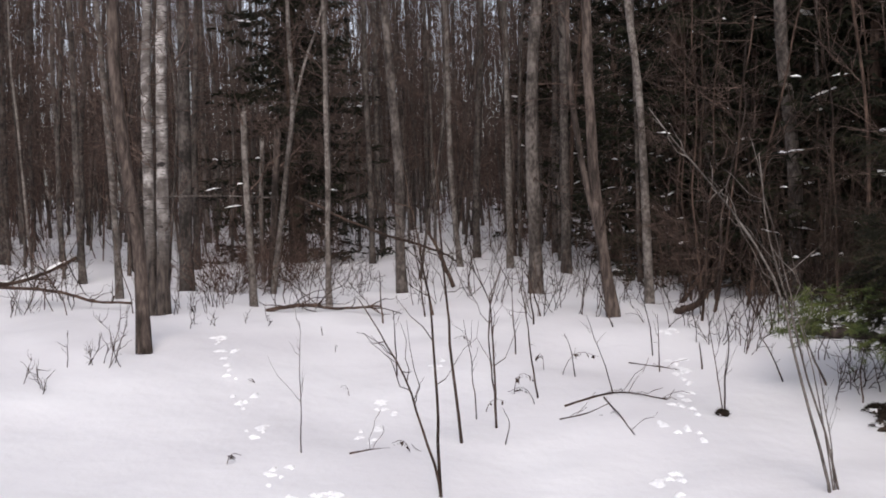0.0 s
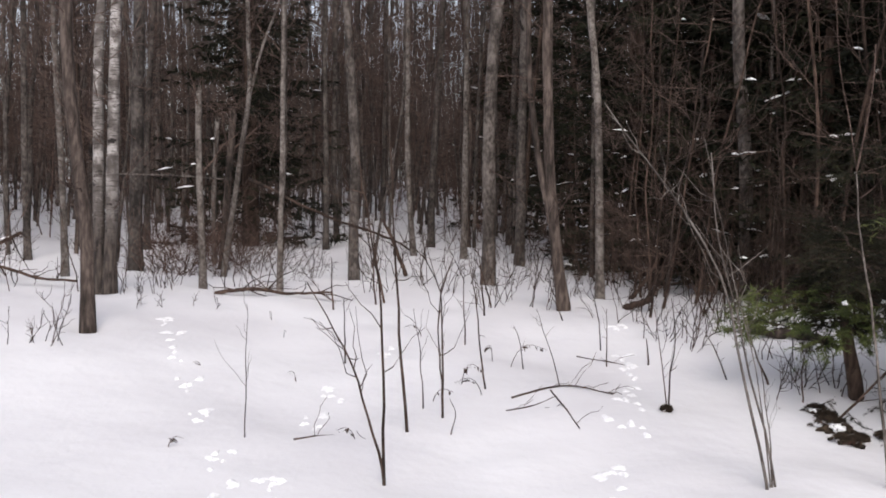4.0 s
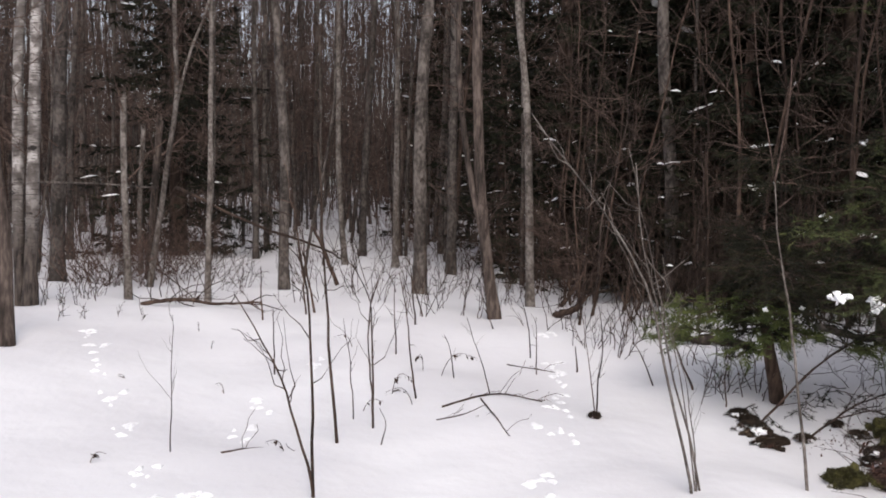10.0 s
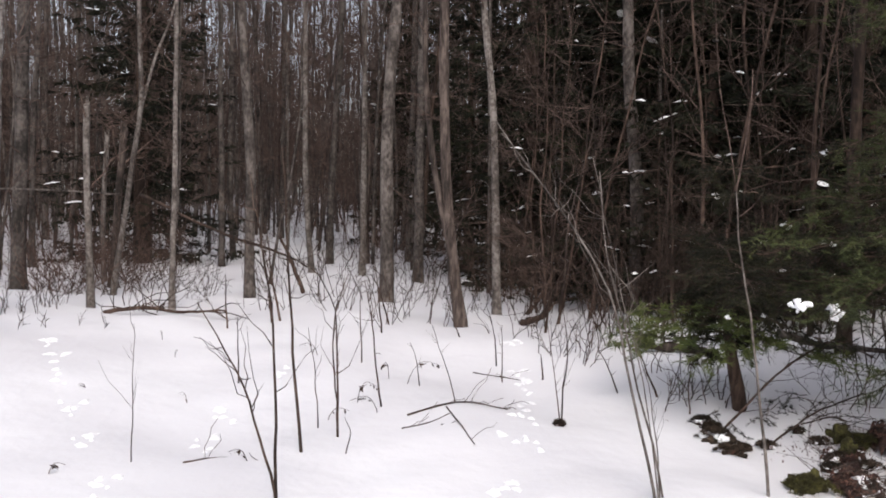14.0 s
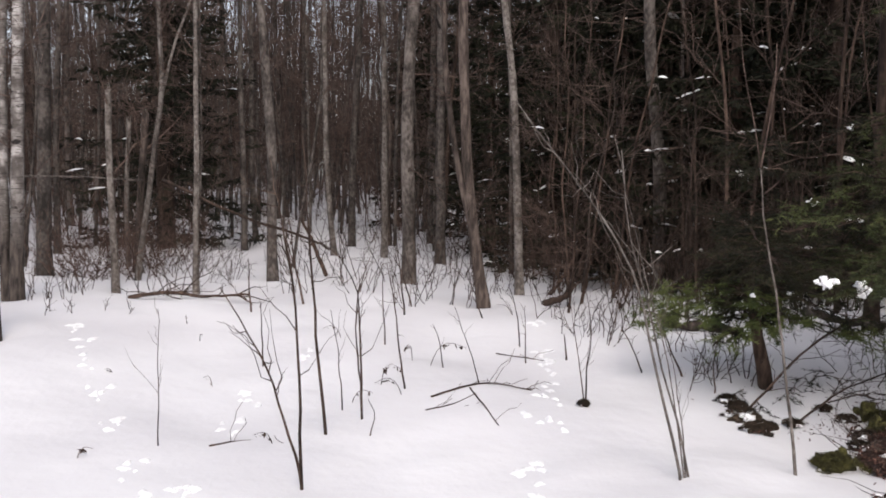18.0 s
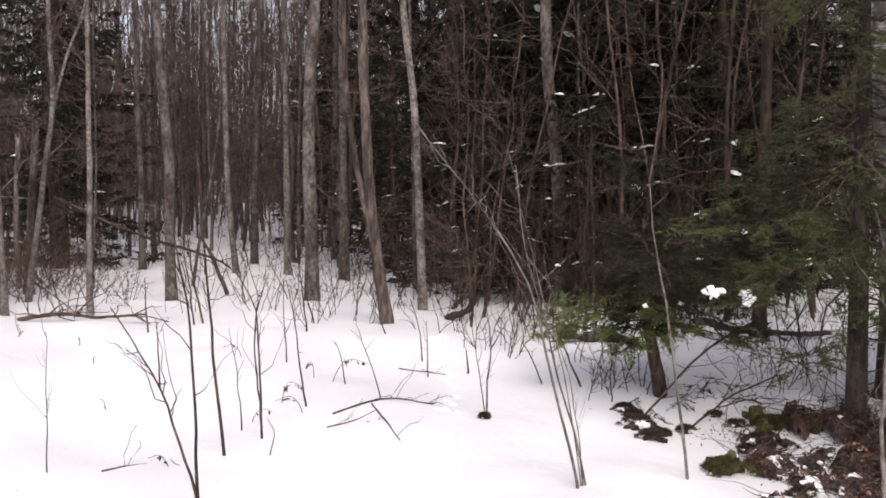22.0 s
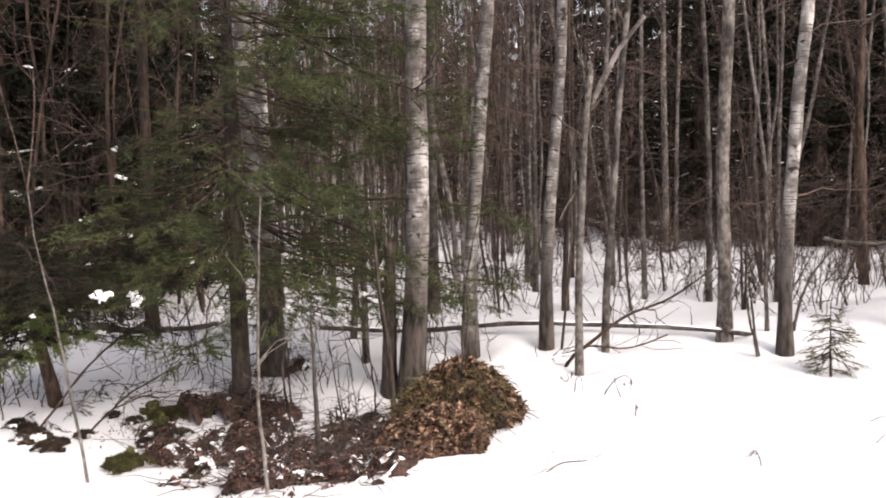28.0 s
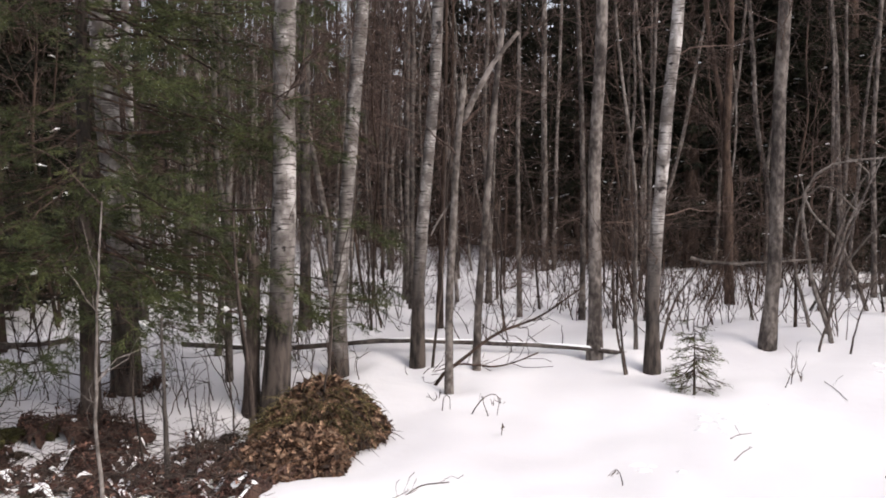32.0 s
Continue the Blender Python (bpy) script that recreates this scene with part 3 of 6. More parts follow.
def spruce_template(h, reach, seed, shoots_per=15, needle=(0.16, 0.042), gap=0.26):
    """A dense dark spruce for the depth of the wood: trunk, boughs, needle crown and snow caught in it."""
    rng = np.random.default_rng(seed)
    root = new("spruce_tree")
    tagged(root, "tall dark spruce with snow caught on its boughs", "spruce", "spruces in the wood")
    s = np.linspace(-0.3 / h, 1, 8)
    part("trunk", tubes(Geo(), np.stack([0 * s, 0 * s, h * s], -1), 0.014 * h * (1.08 - np.clip(s, 0, 1)), 8), DARK, root)
    spines, L = [], []
    z = 0.35
    while z < h * 0.98:
        for j in range(7):
            L.append(reach * (1 - z / h) ** 0.75 * rng.uniform(0.55, 1.1) + 0.15)
            az = rng.uniform(0, 6.283)
            t = np.linspace(0, 1, 6)
            p = np.stack([np.cos(az) * t * L[-1], np.sin(az) * t * L[-1], z + rng.uniform(-0.1, 0.1) - 0.35 * L[-1] * t + 0.2 * L[-1] * t ** 3], -1)
            spines.append(p + np.cumsum(rng.normal(0, 0.025, p.shape), 0))
        z += gap * rng.uniform(0.7, 1.3)
    spines, L = np.array(spines), np.array(L)
    if shoots_per > 10:
        tagged(part("branchwork", tubes(Geo(), spines, np.linspace(1, 0.2, 6)[None] * (0.004 + 0.004 * L)[:, None], 3), DARK, root), kind="stuff")
    p, d, f = off_paths(rng, spines, shoots_per, 0.15)
    d = d / (np.linalg.norm(d, axis=1, keepdims=True) + 1e-9)
    side = np.cross(d, [0, 0, 1.0]) * rng.choice([-1, 1], (len(d), 1))
    shoots = sprigs(rng, p, d * 0.7 + side * 0.9 + rng.normal(0, 0.2, d.shape) - [0, 0, 0.25], rng.uniform(0.15, 0.5, len(p)) * (1.15 - f), 3, -0.1, 0.1)
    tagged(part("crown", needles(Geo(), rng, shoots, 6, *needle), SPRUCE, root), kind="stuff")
    pick = rng.choice(len(spines), min(58, len(spines)), False)
    q, w, _ = off_paths(rng, spines[pick], 2, 0.4)
    n = len(q)
    a = rng.uniform(0, 6.283, (n, 1)) + np.arange(6) * 1.047
    size = rng.uniform(0.012, 0.055, (n, 1)) * rng.uniform(0.5, 1.0, (n, 1)) * rng.uniform(0.6, 1.3, (n, 6))
    w = w / (np.linalg.norm(w, axis=1, keepdims=True) + 1e-9)
    across = np.cross(w, [0, 0, 1.0])
    rim = q[:, None] + w[:, None] * (np.cos(a) * size * 4.0)[..., None] + across[:, None] * (np.sin(a) * size * 1.3)[..., None]
    top = q[:, None] + np.array([0, 0, 0.03])
    v = np.concatenate([rim, top], 1).reshape(-1, 3)
    b = np.arange(n)[:, None] * 7
    tri = np.concatenate([np.stack([b + j, b + (j + 1) % 6, b + 6], -1).reshape(-1, 3) for j in range(6)])
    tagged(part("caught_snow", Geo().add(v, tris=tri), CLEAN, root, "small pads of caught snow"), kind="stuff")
    return root


# ---- the wood: trunks that can be told apart ----
trunk("grey", -5.77, 14.95, 0.058, (-0.02, 1.44), (-0.01, 2.69), (-0.00, 3.93))
trunk("pale", -4.50, 12.94, 0.050, (-0.01, 1.16), (-0.05, 2.32), (-0.09, 3.47), (-0.12, 4.07))
trunk("brown", -2.87, 8.85, 0.067, (-0.00, 1.00), (-0.06, 1.53), (-0.12, 2.16), (-0.14, 2.74), (-0.14, 3.25))
trunk("birch", -3.40, 11.00, 0.069, (-0.03, 0.78), (-0.02, 1.70), (-0.01, 2.68), (0.04, 3.66))
trunk("birch", -3.29, 10.91, 0.076, (0.04, 1.04), (0.07, 2.02), (0.10, 2.99), (0.14, 3.64))
trunk("grey", -3.73, 13.57, 0.102, (0.01, 0.94), (0.04, 1.76), (0.05, 2.57), (0.08, 3.37), (0.08, 4.17))
snapped("pale", -2.39, 11.71, 0.047, (-0.02, 0.82), (-0.04, 1.52), (-0.04, 2.36))
snapped("pale", -2.85, 14.84, 0.041, (-0.01, 1.08), (0.04, 2.23))
snapped("brown", -2.65, 14.46, 0.062, (0.05, 0.92), (0.15, 2.35))
trunk("pale", -2.43, 13.27, 0.041, (0.14, 0.96), (0.25, 1.76), (0.37, 2.59), (0.36, 3.34), (0.35, 4.12), forks=((0.022, (0.37, 2.55), (0.56, 3.26), (0.75, 3.77), (0.9, 4.4)),))
trunk("pale", -1.41, 11.38, 0.035, (0.01, 0.76), (0.04, 1.65), (0.04, 2.33), (0.05, 3.00), (0.06, 3.67))
trunk("grey", -0.57, 12.60, 0.072, (-0.01, 0.74), (0.01, 1.65), (-0.04, 2.40), (-0.09, 3.15), (-0.14, 3.89))
trunk("grey", -1.29, 17.10, 0.057, (0.00, 1.70), (-0.02, 2.72), (-0.03, 4.13))
trunk("grey", -1.21, 18.89, 0.057, (-0.06, 1.71), (-0.05, 2.83), (-0.05, 4.40))
trunk("pale", 0.29, 16.33, 0.054, (-0.06, 0.71), (-0.12, 1.70), (-0.14, 2.86), (-0.15, 4.02))
trunk("grey", 0.65, 18.01, 0.071, (0.01, 1.14), (0.06, 2.22), (0.15, 3.82))
trunk("pale", 1.10, 15.45, 0.056, (0.01, 1.19), (0.01, 2.58), (0.00, 3.49))
trunk("grey", 1.23, 12.53, 0.095, (0.01, 0.72), (-0.01, 1.63), (-0.01, 2.37), (0.02, 3.11), (0.08, 3.85))
trunk("grey", 2.23, 18.60, 0.068, (0.03, 1.65), (0.05, 3.31), (0.06, 4.95))
trunk("grey", 1.96, 14.91, 0.082, (0.01, 0.92), (-0.01, 1.64), (0.01, 2.53), (0.01, 3.58))
trunk("brown", 1.85, 10.23, 0.066, (-0.11, 0.72), (-0.18, 1.34), (-0.22, 2.20), (-0.24, 2.81), (-0.25, 3.41), forks=((0.04, (-0.12, 0.75), (-0.3, 1.59), (-0.39, 2.2), (-0.44, 2.82), (-0.45, 3.42), (-0.46, 4.6)),))
trunk("pale", 2.42, 10.99, 0.051, (-0.02, 0.71), (-0.04, 1.44), (-0.07, 2.17), (-0.11, 2.69), (-0.20, 3.54))
trunk("grey", 2.82, 13.46, 0.033, (0.00, 0.80), (-0.01, 2.01), (-0.04, 3.21))
trunk("dark", 4.25, 16.71, 0.042, (-0.00, 1.56), (-0.02, 3.55))
trunk("dark", 4.55, 17.03, 0.053, (0.00, 1.54), (-0.02, 3.56))
trunk("dark", 3.82, 16.38, 0.035, (-0.01, 1.60), (-0.01, 3.55))
trunk("grey", 4.04, 10.77, 0.083, (0.03, 0.69), (0.00, 1.53), (-0.05, 2.11), (-0.11, 2.69), (-0.14, 3.40))
trunk("pale", 4.49, 11.13, 0.025, (-0.01, 0.82), (-0.00, 1.82), (-0.02, 2.48), (-0.03, 3.47))
trunk("grey", 3.91, 13.44, 0.034, (0.01, 1.58), (-0.02, 2.78), (-0.04, 3.97))
trunk("grey", 3.79, 13.48, 0.030, (0.01, 1.58), (-0.01, 2.79), (-0.04, 3.98))
snapped("brown", 4.07, 12.35, 0.031, (-0.01, 1.55), (-0.04, 3.13))
trunk("grey", 7.03, 11.03, 0.055, (-0.01, 1.14), (-0.03, 2.27), (-0.07, 3.39))
trunk("dark", 5.13, 8.09, 0.063, (0.00, 0.40), (0.01, 1.07), (0.02, 1.73))
trunk("grey", 6.85, 12.29, 0.034, (-0.02, 1.94), (-0.05, 3.57))
trunk("birch", 5.27, 6.40, 0.112, (-0.00, 0.79), (-0.05, 1.65), (-0.10, 2.39), (-0.12, 2.88), (-0.12, 3.27))
trunk("birch", 7.24, 8.70, 0.055, (-0.04, 0.96), (-0.08, 1.98), (-0.09, 2.99))
trunk("pale", 6.02, 5.96, 0.031, (-0.00, 0.48), (0.00, 1.22), (-0.08, 1.89), (-0.09, 2.75))
trunk("pale", 6.45, 6.57, 0.031, (0.05, 0.62), (0.12, 1.63), (0.13, 2.74))
trunk("birch", 5.62, 5.02, 0.102, (0.07, 0.89), (0.11, 1.82), (0.11, 2.51), (0.14, 3.18))
trunk("grey", 7.85, 6.74, 0.063, (0.02, 0.93), (0.03, 2.19), (0.06, 3.43))
trunk("silver", 6.61, 5.19, 0.069, (0.01, 0.65), (0.06, 1.32), (0.13, 2.04), (0.19, 2.69), (0.24, 3.19))
trunk("grey", 10.96, 7.68, 0.045, (0.04, 1.58), (0.05, 2.78), (0.09, 3.97))
trunk("grey", 9.67, 6.63, 0.036, (0.01, 1.18), (0.02, 2.23), (0.03, 3.21))
trunk("lit_grey", 15.65, 11.52, 0.047, (0.03, 1.70), (0.01, 4.02), (-0.01, 5.17))
trunk("birch", 7.16, 4.73, 0.060, (0.02, 0.70), (0.07, 1.38), (0.13, 1.99), (0.18, 2.56), (0.21, 3.16))
trunk("dark", 8.56, 5.46, 0.025, (0.03, 0.91), (0.07, 1.83), (0.10, 2.73))
trunk("dark", 11.58, 7.33, 0.029, (0.03, 1.16), (0.06, 3.19))
trunk("lit_grey", 7.35, 4.21, 0.036, (0.02, 0.62), (0.08, 1.23), (0.15, 2.14), (0.20, 2.63), (0.25, 3.12))
trunk("lit_grey", 9.87, 5.20, 0.031, (-0.01, 0.83), (-0.01, 1.83), (0.02, 3.45))
trunk("lit_grey", 15.94, 8.11, 0.065, (0.01, 1.55), (-0.01, 3.11), (0.00, 4.65))
trunk("lit_grey", 16.17, 8.04, 0.044, (0.05, 2.06), (0.14, 4.66))
trunk("lit_grey", 10.03, 4.47, 0.037, (0.01, 0.84), (0.01, 1.80), (-0.01, 2.74), (-0.03, 3.37))
trunk("lit_grey", 8.23, 3.47, 0.065, (0.01, 0.79), (-0.00, 1.57), (0.02, 2.08), (0.05, 2.59), (0.07, 3.10))
trunk("lit_grey", 8.66, 3.24, 0.020, (-0.01, 0.72), (0.00, 1.52), (-0.04, 1.89), (-0.11, 2.42), (-0.18, 3.10))
trunk("lit_grey", 10.26, 3.78, 0.027, (0.03, 1.44), (0.06, 2.37), (0.09, 3.27))
trunk("birch", 8.11, 2.86, 0.063, (0.01, 0.61), (0.05, 1.34), (0.09, 1.83), (0.13, 2.31), (0.20, 3.01))
trunk("dark", 11.59, 3.26, 0.055, (-0.02, 0.70), (-0.05, 2.03), (-0.02, 2.81))
trunk("lit_grey", 9.28, 2.18, 0.070, (0.05, 0.65), (0.07, 1.47), (0.08, 2.28), (0.11, 2.82), (0.13, 3.36))
trunk("lit_grey", 14.84, 2.61, 0.049, (-0.09, 1.96), (-0.13, 3.24), (-0.22, 4.50))
trunk("dark", 11.72, 3.30, 0.043, (-0.01, 1.41), (-0.09, 2.32), (-0.23, 3.16), (-0.31, 3.86))
trunk("lit_grey", 14.57, 1.93, 0.100, (0.05, 1.15), (0.11, 2.13), (0.15, 3.19), (0.19, 4.39))
trunk("silver", 10.92, 1.15, 0.081, (0.07, 0.58), (0.13, 1.37), (0.18, 2.09), (0.24, 2.85), (0.27, 3.44))
trunk("silver", 9.89, 0.75, 0.044, (0.08, 0.72), (0.18, 1.31), (0.33, 1.85), (0.45, 2.16))
trunk("lit_grey", 13.52, 0.71, 0.108, (0.07, 0.99), (0.13, 2.01), (0.21, 3.30))
trunk("grey", 16.12, 1.53, 0.058, (0.02, 0.94), (0.02, 2.45), (0.01, 3.94))
trunk("dark", 19.56, 1.47, 0.070, (-0.14, 2.14), (-0.26, 4.27))
trunk("grey", -8.48, 18.12, 0.095, (0.05, 2.0), (0.1, 4.0))
trunk("grey", -10.74, 23.99, 0.08, (-0.05, 2.5), (-0.15, 5.0))
trunk("grey", 3.91, 23.31, 0.063, (0.01, 5.0))
trunk("grey", -0.39, 25.06, 0.068, (0.05, 5.0))
trunk("grey", -2.67, 25.53, 0.069, (0.19, 5.0))
trunk("dark", 5.01, 12.47, 0.057, (-0.02, 3.0))
trunk("dark", 4.82, 11.15, 0.051, (-0.05, 3.0))
snapped("brown", 5.56, 5.21, 0.062, (0.02, 0.62), (0.04, 1.23))
snapped("pale", 6.71, 4.08, 0.034, (0.01, 0.73), (0.04, 1.21), (0.07, 1.68), (0.11, 2.15), (0.15, 2.45),
        forks=((0.03, (0.13, 2.2), (0.28, 2.49), (0.4, 2.69), (0.59, 2.92)), (0.014, (0.11, 2.15), (0.09, 2.39), (0.07, 2.64)), (0.01, (0.03, 1.54), (-0.09, 1.36), (-0.14, 1.26))))

# ---- saplings and slim stems ----
dark_stem(-0.05, 5.24, 0.011, (-0.03, 0.00, 0.73), (-0.09, 0.01, 1.26), (-0.17, 0.02, 1.70))
dark_stem(-0.05, 5.24, 0.010, (-0.07, 0.01, 0.31), (-0.18, 0.02, 0.68), (-0.41, 0.05, 1.11))
dark_stem(0.09, 6.14, 0.0125, (-0.06, 0.01, 0.69), (-0.08, 0.01, 1.21), (-0.13, 0.01, 1.97))
dark_stem(0.34, 6.45, 0.01, (-0.02, 0.00, 0.57), (-0.05, 0.01, 0.92), (-0.16, 0.02, 1.17))
dark_stem(0.34, 6.45, 0.008, (-0.03, 0.00, 0.82), (0.03, -0.00, 1.04), (0.06, -0.01, 1.12))
dark_stem(-0.96, 6.03, 0.005, (0.00, -0.00, 0.35), (0.01, -0.00, 0.87))
dark_stem(0.21, 6.71, 0.006, (-0.01, 0.00, 0.39), (-0.06, 0.01, 0.71))
dark_stem(0.64, 8.51, 0.008, (-0.01, 0.00, 0.37), (-0.01, 0.00, 0.74))
dark_stem(0.69, 7.03, 0.009, (-0.05, 0.01, 0.27), (-0.08, 0.01, 0.61), (-0.13, 0.01, 0.96))
dark_stem(1.04, 10.13, 0.012, (-0.10, 0.01, 0.37), (-0.19, 0.02, 0.55))
pale_stem(2.08, 5.03, 0.010, (-0.15, 0.02, 0.62), (-0.28, 0.03, 1.22), (-0.94, 0.10, 2.13))
pale_stem(2.14, 5.07, 0.008, (-0.20, 0.02, 0.86), (-0.33, 0.04, 1.43), (-0.37, 0.04, 1.86))
pale_stem(2.11, 5.06, 0.005, (-0.12, 0.01, 0.71), (-0.25, 0.03, 1.18), (-0.43, 0.05, 1.94))
pale_stem(2.12, 5.06, 0.005, (-0.08, 0.01, 0.55), (-0.21, 0.02, 0.99))
pale_stem(2.78, 5.05, 0.011, (-0.05, 0.03, 0.51), (-0.10, 0.05, 0.92), (-0.16, 0.08, 1.36), (-0.21, 0.11, 1.80), twigs=0,
          forks=((0.0032, (-0.21, 0.11, 1.77), (-0.25, 0.13, 2.04), (-0.30, 0.16, 2.31), (-0.33, 0.17, 2.61), (-0.35, 0.18, 2.95)), (0.006, (-0.21, 0.11, 1.77), (-0.17, 0.09, 2.07), (-0.15, 0.08, 2.3), (-0.15, 0.08, 2.47)), (0.004, (-0.19, 0.1, 1.62), (-0.13, 0.07, 1.68), (-0.08, 0.04, 1.76))))
dark_stem(1.94, 6.48, 0.008, (0.01, -0.00, 0.24), (0.04, -0.00, 0.52), (0.00, -0.00, 0.81))
dark_stem(1.93, 6.48, 0.006, (-0.05, 0.01, 0.40), (-0.11, 0.01, 0.72))
dark_stem(2.13, 7.74, 0.012, (-0.01, 0.00, 0.13), (-0.02, 0.00, 0.22))
dark_stem(2.62, 7.21, 0.009, (-0.07, 0.01, 0.20), (-0.16, 0.02, 0.38))
dark_stem(2.90, 7.08, 0.013, (-0.08, 0.01, 0.17), (-0.17, 0.02, 0.38))
dark_stem(2.99, 6.66, 0.008, (-0.03, 0.00, 0.22), (-0.00, 0.00, 0.48))
dark_stem(1.79, 7.79, 0.007, (-0.01, 0.00, 0.22), (-0.01, 0.00, 0.47))
dark_stem(-0.22, 10.34, 0.012, (-0.05, 0.01, 0.47), (-0.10, 0.01, 0.96))
dark_stem(-0.13, 10.46, 0.016, (-0.10, 0.01, 0.45), (-0.17, 0.02, 0.95))
dark_stem(-0.66, 9.92, 0.012, (-0.01, 0.00, 0.25), (-0.02, 0.00, 0.55))
dark_stem(-0.42, 7.91, 0.009, (-0.01, 0.00, 0.26), (-0.02, 0.00, 0.53))
dark_stem(1.68, 9.27, 0.011, (-0.07, 0.01, 0.18), (-0.12, 0.01, 0.26))
dark_stem(1.06, 7.64, 0.007, (-0.03, 0.00, 0.21), (-0.08, 0.01, 0.35))
dark_stem(1.26, 7.02, 0.006, (-0.11, 0.01, 0.35), (-0.20, 0.02, 0.61))
dark_stem(1.84, 8.27, 0.008, (-0.03, 0.00, 0.36), (-0.09, 0.01, 0.56))
dark_stem(0.38, 6.08, 0.006, (0.03, -0.00, 0.15), (-0.01, 0.00, 0.25))
dark_stem(0.92, 9.63, 0.012, (-0.05, 0.01, 0.46), (-0.09, 0.01, 0.75))
pale_stem(3.29, 3.97, 0.013, (-0.01, 0.01, 0.39), (-0.01, 0.01, 0.84), (-0.01, 0.0, 1.22), (0.02, -0.02, 1.71),
          forks=((0.004, (0.02, -0.02, 1.69), (-0.05, 0.04, 1.79), (-0.13, 0.1, 1.91), (-0.25, 0.2, 2.0)), (0.003, (0.02, -0.02, 1.68), (0.06, -0.04, 1.66), (0.12, -0.09, 1.69))))
grey_stem(4.09, 4.44, 0.023, (-0.00, 0.00, 0.53), (-0.00, 0.00, 0.99), (-0.00, 0.00, 1.08))
brown_stem(5.02, 4.64, 0.026, (-0.01, 0.01, 0.4), (-0.03, 0.03, 0.72), (-0.05, 0.04, 0.96), (-0.09, 0.08, 1.7))
brown_stem(5.12, 4.02, 0.011, (-0.02, 0.02, 0.27), (0.02, -0.02, 0.57), (0.04, -0.05, 0.84), (0.03, -0.03, 1.14), (0.04, -0.04, 1.4))
brown_stem(4.44, 5.13, 0.012, (-0.03, 0.03, 0.55), (-0.04, 0.03, 0.93), (-0.05, 0.04, 1.24), twigs=6)
brown_stem(4.98, 4.79, 0.009, (-0.02, 0.02, 0.49), (-0.06, 0.06, 0.97), twigs=6)
brown_stem(4.79, 5.54, 0.011, (-0.02, 0.03, 0.46), (-0.04, 0.04, 0.82))
brown_stem(4.45, 4.55, 0.008, (-0.03, 0.03, 0.40), (-0.06, 0.07, 0.81))
brown_stem(5.93, 5.87, 0.015, (-0.02, 0.02, 0.42), (-0.10, 0.12, 1.09), (-0.12, 0.13, 1.86))
brown_stem(7.81, 5.78, 0.018, (-0.01, 0.01, 0.48), (-0.03, 0.04, 1.25))
pale_stem(9.56, 1.67, 0.025, (-0.09, 0.16, 0.59), (-0.08, 0.15, 1.52), (0.29, -0.53, 1.71))
pale_stem(11.61, 2.22, 0.027, (0.13, -0.24, 0.95), (0.24, -0.45, 1.56), (0.11, -0.21, 1.75))
grey_stem(11.63, 2.18, 0.020, (0.10, -0.19, 1.08), (0.33, -0.61, 1.77), (0.47, -0.87, 1.77))
pale_stem(11.94, 1.79, 0.027, (-0.14, 0.26, 0.74), (-0.33, 0.61, 1.21), (-0.37, 0.68, 1.54))
grey_stem(11.55, 2.31, 0.017, (0.28, -0.51, 0.76), (0.49, -0.90, 1.24), (0.62, -1.13, 1.38))
pale_stem(9.80, 1.76, 0.020, (0.06, -0.10, 0.68), (0.15, -0.28, 1.25), (0.23, -0.42, 1.65))
pale_stem(9.99, 1.97, 0.020, (-0.07, 0.13, 0.81), (0.05, -0.08, 1.40), (0.22, -0.40, 1.12))
dark_stem(6.75, 4.24, 0.019, (0.17, -0.20, 0.22), (0.34, -0.38, 0.40), (0.58, -0.66, 0.54), (0.84, -0.96, 0.79), twigs=16)
brown_stem(7.76, 2.96, 0.015, (-0.04, 0.04, 0.37), (-0.05, 0.06, 0.76))
brown_stem(8.65, 5.54, 0.022, (0.03, -0.03, 0.91), (0.10, -0.12, 1.83))
brown_stem(11.42, 6.44, 0.024, (-0.00, 0.00, 0.63), (0.03, -0.03, 1.57))
brown_stem(8.56, 5.42, 0.024, (0.01, -0.02, 0.97), (0.08, -0.15, 1.99), (0.13, -0.25, 2.89))
brown_stem(7.02, 4.47, 0.015, (0.03, -0.06, 0.60), (0.05, -0.09, 1.30), (0.07, -0.13, 2.03))
brown_stem(7.79, 2.96, 0.017, (-0.02, 0.04, 0.36), (-0.04, 0.07, 0.65))
brown_stem(8.66, 2.99, 0.019, (0.03, -0.06, 0.38), (0.16, -0.29, 0.82))
brown_stem(9.56, 1.67, 0.019, (-0.03, 0.05, 0.29), (-0.09, 0.16, 0.59))
brown_stem(9.22, 1.70, 0.013, (0.06, -0.11, 0.37), (0.19, -0.35, 0.80))
brown_stem(9.22, 1.43, 0.011, (0.05, -0.09, 0.38), (0.09, -0.17, 0.70))
brown_stem(10.27, 2.60, 0.018, (-0.03, 0.05, 0.30), (-0.05, 0.09, 0.60))
brown_stem(9.52, 3.83, 0.015, (0.01, -0.01, 0.52), (0.03, -0.05, 1.13))
brown_stem(9.51, 3.85, 0.015, (-0.00, 0.00, 0.83), (0.06, -0.11, 2.04), (0.07, -0.12, 2.82))
dark_stem(7.98, 5.78, 0.012, (-0.02, 0.04, 0.38), (-0.02, 0.03, 0.67))
pale_stem(11.41, 0.75, 0.019, (0.02, -0.04, 0.59), (0.11, -0.21, 1.21))
pale_stem(8.08, 1.58, 0.005, (-0.02, 0.03, 0.18), (-0.01, 0.02, 0.33))
pale_stem(8.16, 1.68, 0.005, (0.01, -0.02, 0.15), (-0.03, 0.06, 0.28))
dark_stem(6.10, 3.73, 0.006, (0.02, -0.03, 0.11), (0.03, -0.05, 0.00))
